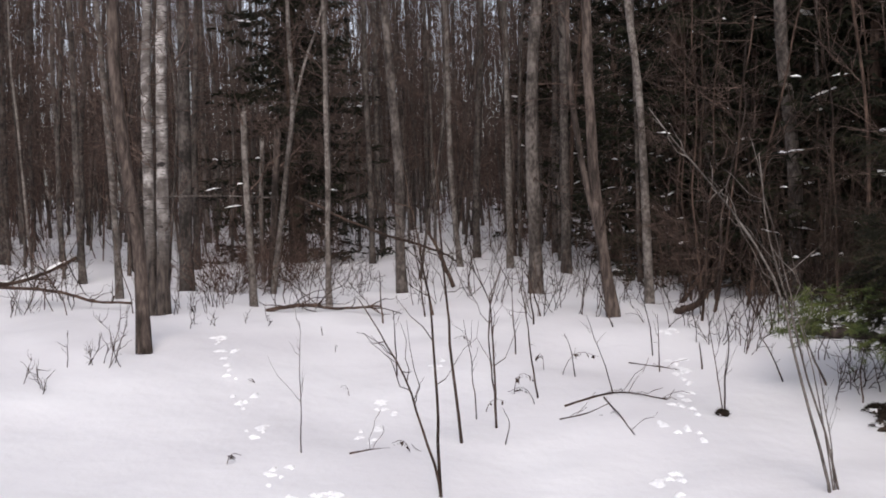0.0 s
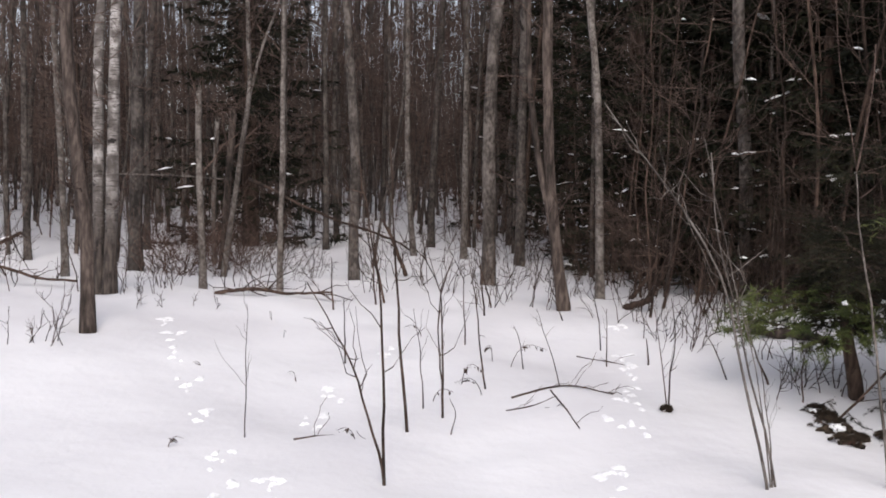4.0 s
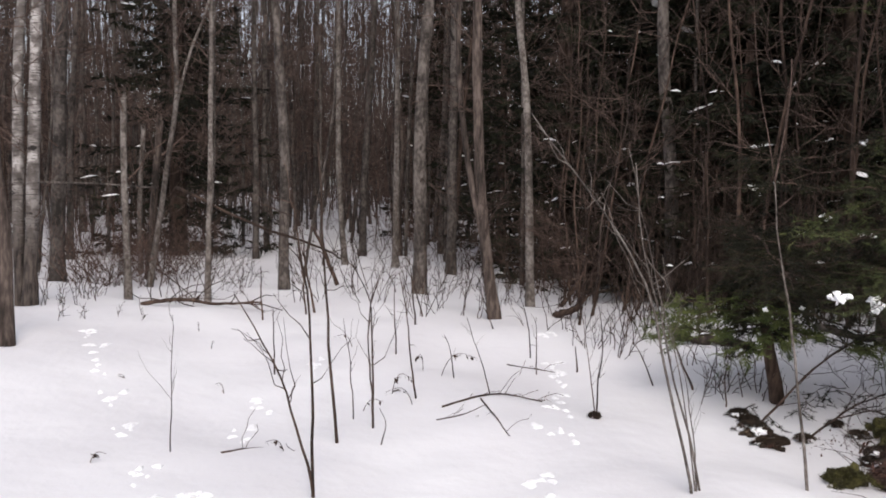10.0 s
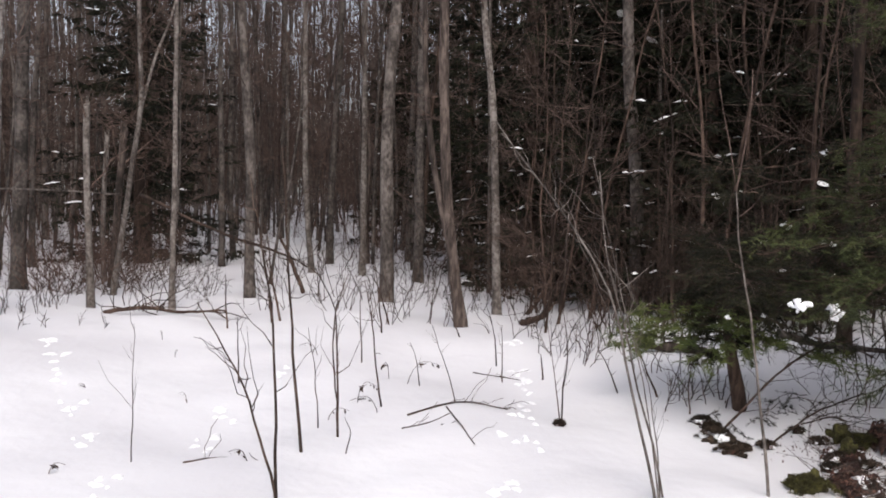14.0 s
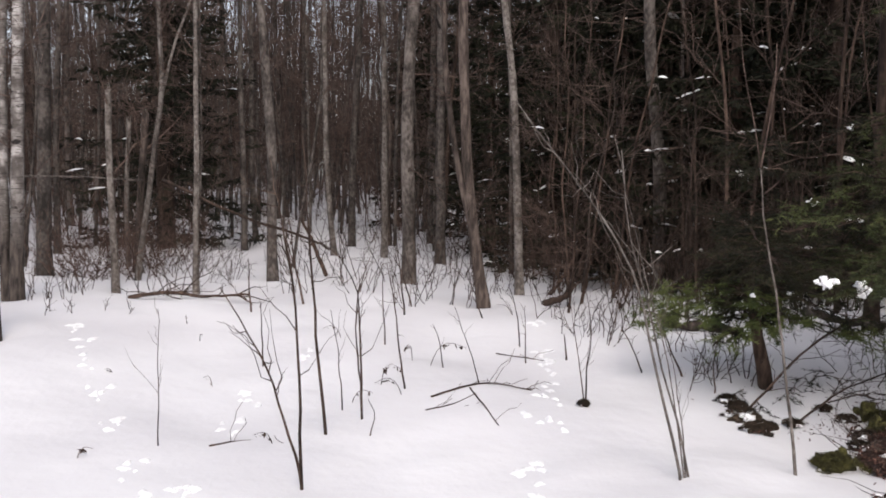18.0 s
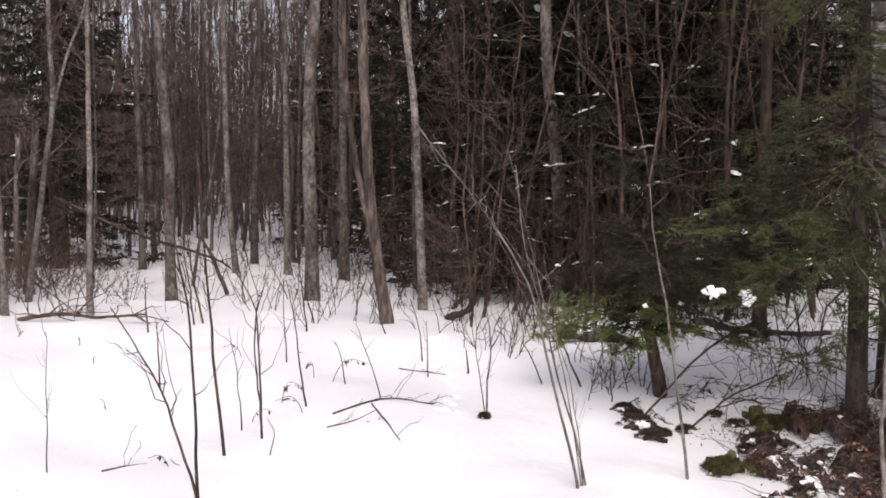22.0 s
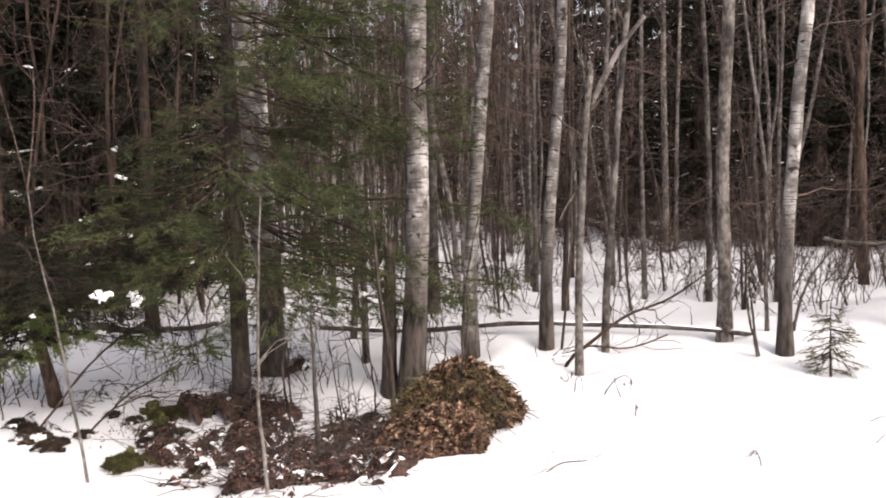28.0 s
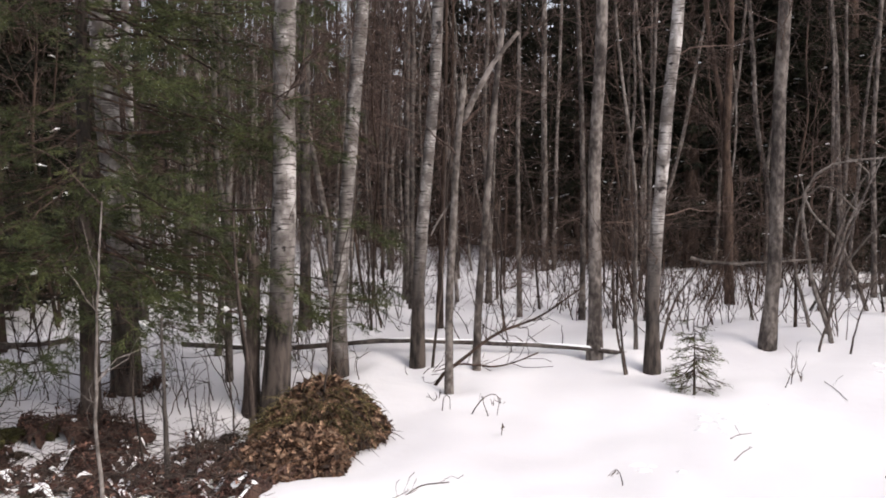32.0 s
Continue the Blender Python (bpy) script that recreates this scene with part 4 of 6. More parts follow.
dark_stem(6.17, 3.50, 0.006, (0.09, -0.16, 0.13), (0.09, -0.16, -0.03))
brown_stem(6.03, 4.78, 0.014, (-0.01, 0.01, 0.27), (0.01, -0.01, 0.64), (0.08, -0.15, 1.37))

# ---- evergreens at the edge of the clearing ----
_, young_boughs = fir(3.5, 6.88, 1.35, 0.055, 0.6, 0.42, 0.12, label="young green fir with a bent dark trunk in snow", bend=(-0.14, 0.03), per=44, seed=11, green=SHADED_NEEDLE, fresh=13,
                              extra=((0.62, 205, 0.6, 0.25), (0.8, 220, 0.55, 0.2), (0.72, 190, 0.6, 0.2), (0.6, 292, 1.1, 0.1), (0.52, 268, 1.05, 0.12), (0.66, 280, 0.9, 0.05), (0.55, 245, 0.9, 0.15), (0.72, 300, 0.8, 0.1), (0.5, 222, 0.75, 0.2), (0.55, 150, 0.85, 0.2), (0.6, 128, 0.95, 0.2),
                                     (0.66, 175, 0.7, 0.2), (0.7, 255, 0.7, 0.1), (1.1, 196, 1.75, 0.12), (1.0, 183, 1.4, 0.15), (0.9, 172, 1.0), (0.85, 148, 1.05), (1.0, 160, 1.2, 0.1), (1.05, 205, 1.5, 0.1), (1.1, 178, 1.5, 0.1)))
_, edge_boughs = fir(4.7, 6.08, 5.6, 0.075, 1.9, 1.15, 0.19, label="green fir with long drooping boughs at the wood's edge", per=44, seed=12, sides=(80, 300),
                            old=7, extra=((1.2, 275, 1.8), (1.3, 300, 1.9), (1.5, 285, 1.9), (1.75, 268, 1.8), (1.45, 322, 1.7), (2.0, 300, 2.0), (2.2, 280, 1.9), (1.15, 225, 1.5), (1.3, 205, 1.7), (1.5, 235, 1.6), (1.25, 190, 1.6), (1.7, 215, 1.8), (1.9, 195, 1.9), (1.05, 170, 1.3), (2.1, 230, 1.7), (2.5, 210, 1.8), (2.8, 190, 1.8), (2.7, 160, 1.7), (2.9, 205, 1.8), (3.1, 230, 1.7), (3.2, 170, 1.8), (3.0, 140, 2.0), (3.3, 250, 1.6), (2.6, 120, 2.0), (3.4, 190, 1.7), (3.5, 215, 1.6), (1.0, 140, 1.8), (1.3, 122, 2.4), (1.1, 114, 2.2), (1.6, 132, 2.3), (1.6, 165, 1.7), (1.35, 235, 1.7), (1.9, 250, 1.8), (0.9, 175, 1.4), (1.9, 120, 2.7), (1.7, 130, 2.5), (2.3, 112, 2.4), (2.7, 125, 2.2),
                                   (3.3, 130, 2.0), (3.5, 118, 1.9), (3.6, 140, 2.0), (3.2, 150, 2.0), (3.8, 125, 1.9), (3.1, 105, 1.7), (3.4, 135, 1.6)), dead=16)
fir(7.55, 2.28, 0.56, 0.011, 0.28, 0.12, 0.07, name="fir_seedling", label="small sparse fir seedling poking out of the snow", per=10, needle=0.022, width=0.003, seed=16, fresh=30,
    extra=[(0.12 + 0.02 * k, 137.5 * k, 0.2 + 0.03 * (k % 3), 0.75) for k in range(9)])

# ---- spruces deeper in ----
SPRUCES = [spruce_template(9.5, 1.7, 21), spruce_template(12.5, 2.1, 22), spruce_template(8.0, 1.9, 23)]


def at(d, azimuth):
    """A place d metres out, azimuth in degrees clockwise from +y."""
    return d * math.sin(radians(azimuth)), d * math.cos(radians(azimuth))


SPRUCES.append(spruce_template(13.0, 2.4, 24, 7, (0.3, 0.09), 0.5))
used = [False] * len(SPRUCES)


def spruce(d, azimuth, kind, size=1.0, turn=0.0):
    x, y = at(d, azimuth)
    m = pose(x, y, float(terrain(x, y)) - 0.05, 0, 0, turn)
    FEET.append((x, y, 0.12))
    if used[kind]:
        ob = copy_thing(SPRUCES[kind], m)
    else:
        ob, used[kind] = SPRUCES[kind], True
        ob.matrix_basis = m
    ob.scale = (size, size, size)
    return ob


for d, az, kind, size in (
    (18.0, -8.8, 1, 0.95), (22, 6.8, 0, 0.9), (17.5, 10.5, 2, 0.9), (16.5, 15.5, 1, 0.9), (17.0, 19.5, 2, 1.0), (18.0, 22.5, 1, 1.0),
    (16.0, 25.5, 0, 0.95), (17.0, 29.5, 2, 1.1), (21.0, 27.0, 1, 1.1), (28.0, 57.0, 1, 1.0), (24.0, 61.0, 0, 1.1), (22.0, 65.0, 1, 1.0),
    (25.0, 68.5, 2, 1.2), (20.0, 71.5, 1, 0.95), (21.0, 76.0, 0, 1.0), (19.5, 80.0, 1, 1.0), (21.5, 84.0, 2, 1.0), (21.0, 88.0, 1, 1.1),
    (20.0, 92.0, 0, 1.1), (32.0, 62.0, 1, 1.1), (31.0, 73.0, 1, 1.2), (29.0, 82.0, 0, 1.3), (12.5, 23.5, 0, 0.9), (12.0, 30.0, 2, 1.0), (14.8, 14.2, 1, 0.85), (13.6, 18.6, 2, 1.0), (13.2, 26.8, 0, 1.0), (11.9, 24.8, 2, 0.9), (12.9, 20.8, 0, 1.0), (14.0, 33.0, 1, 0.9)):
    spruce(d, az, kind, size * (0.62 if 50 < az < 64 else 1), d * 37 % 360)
for d, az, size in (      # the dense back rows
    (27.0, 52.5, 0.9), (30.0, 55.5, 1.0), (27.0, 59.5, 1.0), (33.0, 61.0, 1.2), (28.0, 63.5, 1.0), (26.0, 66.5, 1.0), (33.0, 67.5, 1.2),
    (28.0, 70.0, 1.0), (24.0, 72.5, 0.9), (32.0, 75.5, 1.2), (25.0, 77.5, 1.0), (28.0, 79.0, 1.1), (24.0, 82.0, 1.0), (30.0, 84.5, 1.2),
    (25.0, 86.5, 1.0), (28.0, 89.5, 1.2), (24.0, 91.5, 1.0), (29.0, 95.0, 1.2), (34.0, 78.0, 1.3), (36.0, 71.0, 1.4), (36.0, 64.0, 1.4),
    (35.0, 87.0, 1.4)):
    spruce(d, az, 3, size * (0.58 if az < 65 else 1), d * 37 % 360)
for j in range(31):      # and a closed dark row behind them
    spruce(37.0 + 7 * (j * 0.618 % 1), 50.0 + 1.5 * j, 3, (1.3 if j > 9 else 0.55) + 0.4 * (j * 0.382 % 1), j * 67 % 360)
for j in range(4):
    spruce(24.0 + 6 * (j * 0.618 % 1), 24.0 + 2.9 * j, 3, 0.8 + 0.3 * (j * 0.382 % 1), j * 67 % 360)

# ---- further trees of the wood, alike but turned and scaled ----
rng = np.random.default_rng(77)
TEMPLATES = []
for kind, r in (("grey", 0.035), ("grey", 0.055), ("pale", 0.03), ("brown", 0.045), ("dark", 0.04), ("grey", 0.025), ("brown", 0.03)):
    TEMPLATES.append(bare_tree(kind, 0.0, 60.0, r, lean=rng.normal(0, 0.02, 2), z=0.0))
    FEET.pop()
placed, tries = [(f[0], f[1]) for f in FEET], 0
fresh = list(range(len(TEMPLATES)))
count = 0
while count < 180 and tries < 5000:
    tries += 1
    d, az = 13.5 + 19 * rng.random() ** 0.8, rng.uniform(-34, 100)
    if az > 44 and rng.random() < 0.86:
        continue
    x, y = at(d, az)
    if min((x - px) ** 2 + (y - py) ** 2 for px, py in placed) < 0.5:
        continue
    placed.append((x, y))
    FEET.append((x, y, 0.05))
    i = int(rng.integers(len(TEMPLATES)))
    m = pose(x, y, float(terrain(x, y)), 0, 0, rng.uniform(0, 360)) @ pose(0, 0, 0, rng.normal(0, 2.5), rng.normal(0, 2.5), 0)
    size = rng.uniform(0.8, 1.2)
    if i in fresh:
        fresh.remove(i)
        ob = TEMPLATES[i]
        ob.matrix_basis = m
    else:
        ob = copy_thing(TEMPLATES[i], m)
    ob.scale = (size, size, size)
    count += 1
for i in fresh:
    bpy.data.objects.remove(TEMPLATES[i])


SLIM = []
# the dark-barked ones carry the deep shade in their colour
for kind, r, tall in (("dark", 0.014, 3.4), ("dark", 0.016, 4.6), ("dark", 0.02, 5.6), ("brown", 0.012, 2.6), ("dark", 0.022, 6.2), ("lit_grey", 0.028, 8.0), ("pale", 0.022, 7.0), ("lit_grey", 0.036, 9.0)):
    ob = bare_tree(kind, 0.0, 60.0, r, lean=rng.normal(0, 0.03, 2), limbs=4, z=0.0, tall=tall)
    tagged(ob, "thin bare young tree crowding among the trunks", "young tree", "young trees in the wood")
    SLIM.append(ob)
    FEET.pop()
fresh = list(range(len(SLIM)))
for low, high, near, far, number, choice in ((14, 36, 9.8, 16, 60, 5), (44, 93, 9.8, 17, 24, 5), (41, 61, 10.5, 23, 34, 3), (68, 93, 12.5, 19, 18, 3)):
    count = tries = 0
    while count < number and tries < 3000:
        tries += 1
        x, y = at(rng.uniform(near, far), rng.uniform(low, high))
        if min((x - px) ** 2 + (y - py) ** 2 for px, py in placed) < 0.06:
            continue
        placed.append((x, y))
        count += 1
        i = int(rng.integers(choice)) + (5 if choice == 3 else 0)
        m = pose(x, y, float(terrain(x, y)), 0, 0, rng.uniform(0, 360)) @ pose(0, 0, 0, rng.normal(0, 3.5), rng.normal(0, 3.5), 0)
        if i in fresh:
            fresh.remove(i)
            ob = SLIM[i]
            ob.matrix_basis = m
        else:
            ob = copy_thing(SLIM[i], m)
        size = rng.uniform(0.75, 1.25)
        ob.scale = (size, size, size)


# ---- the far wood ----
def far_wood(name, label, n, near, far, low, high, seed, per, thick=(0.04, 0.11), bark=GREY, tall=(9, 15), lean_by=0.035, clear=0.08):
    """Trunks with their twigs, too deep in the wood to be told apart."""
    rng = np.random.default_rng(seed)
    d, az = near + (far - near) * rng.random(n) ** 0.8, np.radians(rng.uniform(low, high, n))
    x, y = d * np.sin(az), d * np.cos(az)
    h = rng.uniform(*tall, n)
    s = np.linspace(-0.02, 1, 7)
    p = np.zeros((n, 7, 3))
    lean = rng.normal(0, lean_by, (n, 2)) * h[:, None]
    p[:, :, 0] = x[:, None] + lean[:, :1] * s
    p[:, :, 1] = y[:, None] + lean[:, 1:] * s
    p[:, :, 2] = terrain(x, y)[:, None] + h[:, None] * s
    p[:, 1:, :2] += np.cumsum(rng.normal(0, 0.009, (n, 6, 2)) * h[:, None, None], 1)
    r = rng.uniform(*thick, n)[:, None] * (1.05 - 0.8 * np.clip(s, 0, 1))
    tagged(part(name + "_trunks", tubes(Geo(), p, r, 5), bark), label, "trees", kind="stuff")
    q, w, f = off_paths(rng, p, per, clear)
    a = rng.uniform(0, 6.283, len(q))
    way = np.stack([np.cos(a), np.sin(a), rng.uniform(0.0, 1.6, len(q))], -1)
    tw = sprigs(rng, q, way, rng.uniform(0.03, 0.15, len(q)) * np.repeat(h, per), 3, 0.1, 0.4)
    g = tubes(Geo(), tw, np.tile(np.linspace(0.015, 0.007, 3) * min(1, near / 26), (len(tw), 1)), 3)
    needles(g, rng, tw, 12, 0.6, 0.019 * min(1, near / 26), 0.7)      # the last fine shoots
    tagged(part(name + "_twigs", g, TWIG), "haze of bare twigs on " + label, "twigs", kind="stuff")


far_wood("far_wood", "dense grey bare trunks deep in the wood", 1700, 30, 95, -36, 62, 91, 15, (0.02, 0.07), LIT_GREY, tall=(12, 19), clear=0.14)
far_wood("thicket", "thin brown young trees crowding the wood", 700, 20, 52, -36, 58, 92, 18, (0.006, 0.019), BRUSH, (2.5, 8.0), 0.16, 0.3)
# these cover sky gaps; their crowns above the view are added for shade
far_wood("high_crowns", "tall slim trees with crowns added above the view for shade", 360, 16, 42, -36, 57, 95, 40, (0.018, 0.042), GREY, (10, 16), clear=0.14)
far_wood("far_thicket", "brown brush closing the depth of the wood", 520, 33, 60, -36, 30, 97, 18, (0.008, 0.02), BRUSH, (1.5, 5.0), 0.3, 0.05)
# unseen trees, added only to cut the light on the trunks' fronts
far_wood("wood_behind", "unseen bare trees added behind to shade the trunks", 220, 15, 40, 196, 316, 94, 8)


def undergrowth():
    """Low brown brush between the trunks."""
    rng = np.random.default_rng(93)
    n = 650
    d, az = 11.5 + 24 * rng.random(n), np.radians(rng.uniform(-34, 100, n))
    open_snow = (az > radians(42)) & (d < 19) | (az < radians(13)) & (rng.random(n) < 0.85)
    d, az = d[~open_snow], az[~open_snow]
    n = len(d)
    foot = np.stack([d * np.sin(az), d * np.cos(az)], -1)
    per = 9
    base = np.repeat(foot, per, 0) + rng.normal(0, 0.25, (n * per, 2))
    start = np.concatenate([base, terrain(base[:, 0], base[:, 1])[:, None] - 0.05], 1)
    way = rng.normal(0, 0.7, (len(start), 3)) * [1, 1, 0] + [0, 0, 1]
    L = rng.uniform(0.4, 1.9, len(start))
    st = sprigs(rng, start, way, L, 4, 0.0, 0.35)
    g = tubes(Geo(), st, np.linspace(1, 0.3, 4)[None] * rng.uniform(0.003, 0.009, (len(st), 1)), 3)
    p, w, _ = off_paths(rng, st, 4, 0.3)
    w = w / (np.linalg.norm(w, axis=1, keepdims=True) + 1e-9)
    tw = sprigs(rng, p, w + rng.normal(0, 0.6, w.shape), rng.uniform(0.15, 0.6, len(p)), 2, 0.1, 0.3)
    tubes(g, tw, np.tile([0.004, 0.002], (len(tw), 1)), 3)
    tagged(part("undergrowth", g, BRUSH), "tangle of reddish brown brush under the trees", "brush", kind="stuff")


undergrowth()


def thin_brush(label, n, low, high, near, far, tall, seed, mat, spread=0.3, thick=0.005, per=4):
    """Loose upright shoots with side twigs, too many to count, over a sector of the wood's floor."""
    rng = np.random.default_rng(seed)
    m = n // 4
    d, az = near + (far - near) * rng.random(m), np.radians(rng.uniform(low, high, m))
    foot = np.stack([d * np.sin(az), d * np.cos(az)], -1)
    drawn = rng.random(m) < 0.6      # most gather in patches
    foot[drawn] = foot[rng.integers(0, max(1, m // 7), drawn.sum())] + rng.normal(0, 0.45, (drawn.sum(), 2))
    base = np.repeat(foot, 4, 0) + rng.normal(0, 0.16, (m * 4, 2))
    start = np.concatenate([base, terrain(base[:, 0], base[:, 1])[:, None] - 0.06], 1)
    way = np.concatenate([rng.normal(0, spread, (len(start), 2)), np.ones((len(start), 1))], 1)
    L = rng.uniform(*tall, len(start)) * rng.uniform(0.5, 1.0, len(start))
    st = sprigs(rng, start, way, L, 6, 0.0, 0.22)
    g = tubes(Geo(), st, np.linspace(1, 0.3, 6)[None] * rng.uniform(0.5, 1.3, (len(st), 1)) * thick, 4)
    p, w, _ = off_paths(rng, st, per, 0.25)
    w = w / (np.linalg.norm(w, axis=1, keepdims=True) + 1e-9)
    tw = sprigs(rng, p, w + rng.normal(0, 0.55, w.shape), rng.uniform(0.12, 0.5, len(p)) * np.repeat(np.minimum(L, 1.5), per), 4, 0.1, 0.35)
    tubes(g, tw, np.linspace(1, 0.4, 4)[None] * np.full((len(tw), 1), thick * 0.5), 3)
    p, w, _ = off_paths(rng, tw, 1, 0.3)
    tw = sprigs(rng, p, w * 3 + rng.normal(0, 0.2, w.shape), rng.uniform(0.06, 0.22, len(p)), 2, 0.1, 0.3)
    tubes(g, tw, np.full((len(tw), 2), thick * 0.28), 3)
    tagged(part("brush", g, mat), label, "brush", kind="stuff")


thin_brush("dark thicket of bare shoots behind the snow bank", 420, 18.5, 33, 9.3, 13, (0.5, 2.6), 501, DARK, 0.22, 0.007)
thin_brush("thin bare shoots between the trunks", 300, -30, 15, 10.8, 21, (0.2, 2.2), 502, DARK, 0.4, 0.006, 5)
thin_brush("tangled brown shoots deeper among the trunks", 420, -30, 17, 17, 34, (0.5, 1.8), 503, BRUSH, 0.45, 0.008)
thin_brush("sparse bare shoots among the birches", 150, 44, 62, 9.5, 17, (0.4, 1.7), 504, DARK, 0.3, 0.006)
thin_brush("thicket of bare shoots under the far trunks", 380, 60, 93, 11.5, 20, (0.5, 2.2), 505, DARK, 0.4, 0.007)
thin_brush("dark thicket of bare shoots beyond the birches", 130, 65, 77, 10.2, 13, (0.4, 2.2), 507, DARK, 0.3, 0.006)
thin_brush("thin shoots in the snow under the firs", 44, 26, 48, 7.2, 10.5, (0.2, 1.2), 506, DARK, 0.4, 0.004, 5)


# ---- fallen wood ----
def log(name, label, r, points, mat=BROWN, branches=4, snow=True, seed=1, taper=0.6):
    """A fallen trunk or branch over the snow: points are x, y and the height over the snow."""
    rng = np.random.default_rng(seed)
    pts = [np.array([x, y, lie(x, y) + z + 0.4 * r]) for x, y, z in points]
    root = new(name)
    root.location = pts[0]
    tagged(root, label, "fallen wood")
    path = curve([p - pts[0] for p in pts], 26)
    path += np.cumsum(rng.normal(0, 0.2, path.shape), 0) * r * 0.9
    rr = np.linspace(r, r * taper, 26) * (1 + rng.normal(0, 0.07, 26))
    part("stem", tubes(Geo(), path, rr, 10, cap=True), mat, root)
    if branches:
        p, d, _ = off_paths(rng, path[None], branches, 0.15)
        d = d / (np.linalg.norm(d, axis=1, keepdims=True) + 1e-9) * 0.6 + rng.normal(0, 0.5, d.shape) + [0, 0, 0.25]
        tw = sprigs(rng, p, d, rng.uniform(6, 22, branches) * r ** 0.6 * 0.3, 5, 0.0, 0.35)
        for t in tw:
            part("branch", tubes(Geo(), t, np.linspace(r * 0.3, 0.002, 5), 5), mat, root)
    if snow:
        for j in range(3 + int(1.2 * np.linalg.norm(path[-1]))):
            a = int(rng.integers(1, 21))
            seg = path[a:a + 5] + [0, 0, r * 0.8]
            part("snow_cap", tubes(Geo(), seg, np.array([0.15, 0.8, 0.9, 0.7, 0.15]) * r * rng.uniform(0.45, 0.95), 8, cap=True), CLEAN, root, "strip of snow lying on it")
    return root


log("dead_pole", "thin dead pole caught level between the trunks", 0.016, [(-4.21, 13.16, 1.36), (-3.18, 13.16, 1.37), (-2.31, 13.16, 1.36)], GREY, seed=61, branches=3, snow=False)
log("fallen_log", "long fallen trunk with snow lying on it, propped over the snow", 0.021, [(8.42, 3.04, -0.00), (8.15, 3.50, 0.06), (7.71, 4.35, 0.09), (7.17, 5.12, 0.11), (6.73, 5.88, 0.11), (6.17, 6.73, 0.11)], GREY, seed=31, branches=14, taper=1.15)
log("fallen_branch", "dark fallen branch lying on the snow", 0.012, [(6.77, 4.70, -0.00), (6.78, 4.44, -0.00), (7.11, 4.50, -0.00)], DARK, seed=32, branches=12, snow=False)
log("fallen_branch", "grey fallen branch arched over the snow", 0.016, [(8.91, 2.80, 0.84), (8.97, 2.69, 0.79), (9.20, 2.27, 0.77), (9.46, 1.79, 0.80)], GREY, seed=33, branches=3, snow=False)
log("fallen_branch", "dark curved branch lying on the snow", 0.008, [(0.86, 6.76, -0.00), (1.09, 6.87, -0.00), (1.32, 6.96, -0.00), (1.63, 6.87, -0.00)], DARK, seed=34, branches=9, snow=False)
log("fallen_branch", "dark curved branch lying on the snow", 0.006, [(1.16, 6.84, -0.00), (1.19, 6.44, -0.00), (1.23, 6.06, -0.00)], DARK, seed=35, branches=2, snow=False)
log("fallen_branch", "dark curved branch lying on the snow", 0.006, [(0.79, 6.50, -0.00), (1.00, 6.55, -0.00), (1.19, 6.70, -0.00)], DARK, seed=36, branches=3, snow=False)
log("fallen_log", "dark fallen trunk with broken limbs lying on the snow", 0.026, [(-2.04, 10.66, -0.00), (-1.65, 10.61, 0.07), (-1.22, 10.57, 0.03), (-0.72, 10.51, 0.11)], DARK, seed=37, branches=16, snow=False, taper=0.4)
log("fallen_branch", "dark fallen branch leaning across the brush", 0.021, [(-1.99, 12.76, 1.35), (-0.90, 11.97, 0.86), (-0.26, 11.88, 0.63), (0.18, 13.36, 0.36)], DARK, seed=38, branches=5, snow=False)
log("fallen_branch", "dark branch standing askew in the snow", 0.032, [(0.14, 13.37, -0.00), (0.02, 13.39, 0.32), (-0.18, 13.41, 0.80)], DARK, seed=39, branches=2, snow=False)
log("fallen_log", "dark fallen trunk half covered with snow", 0.060, [(2.81, 16.45, 0.08), (3.59, 16.23, 0.04), (4.42, 16.31, 0.06)], DARK, seed=40, branches=3)
log("leaning_log", "dark dead trunk leaning out of the snow", 0.043, [(2.49, 10.01, -0.00), (2.73, 9.98, 0.14), (2.94, 9.96, 0.50)], DARK, seed=41, branches=3, snow=False)
log("leaning_log", "dark dead trunk leaning out of the snow", 0.030, [(2.71, 10.70, -0.00), (2.88, 10.68, 0.23), (3.01, 10.67, 0.49)], DARK, seed=42, branches=2, snow=False)
log("fallen_log", "fallen dead tree with bare limbs across the snow", 0.036, [(-6.69, 12.22, 0.17), (-5.80, 12.22, 0.26), (-5.28, 12.22, 0.40), (-4.79, 12.22, 0.61)], DARK, seed=43, branches=18)
log("fallen_branch", "dark bare limb lying over the snow", 0.024, [(-5.80, 12.22, 0.22), (-4.94, 11.90, 0.18), (-4.44, 11.70, 0.08), (-3.79, 11.35, 0.05)], DARK, seed=44, branches=16, snow=False)
log("fallen_branch", "slim branch lying flat on the snow", 0.007, [(-0.64, 5.99, -0.00), (-0.43, 6.09, -0.00), (-0.16, 5.95, -0.00)], DARK, seed=45, branches=3, snow=False)
log("fallen_branch", "thin twig half buried in the snow", 0.008, [(1.60, 8.12, -0.00), (1.80, 7.96, -0.00), (1.96, 7.79, -0.00)], DARK, seed=46, branches=2, snow=False)
log("fallen_branch", "thin pale twig lying on the snow", 0.003, [(6.24, 0.67, -0.00), (6.18, 0.43, -0.00), (6.56, 0.00, -0.00)], GREY, seed=47, branches=4, snow=False)
log("fallen_branch", "thin pale twig lying on the snow", 0.005, [(4.49, 2.88, -0.00), (4.66, 2.89, -0.00), (4.82, 2.81, -0.00)], GREY, seed=48, branches=2, snow=False)
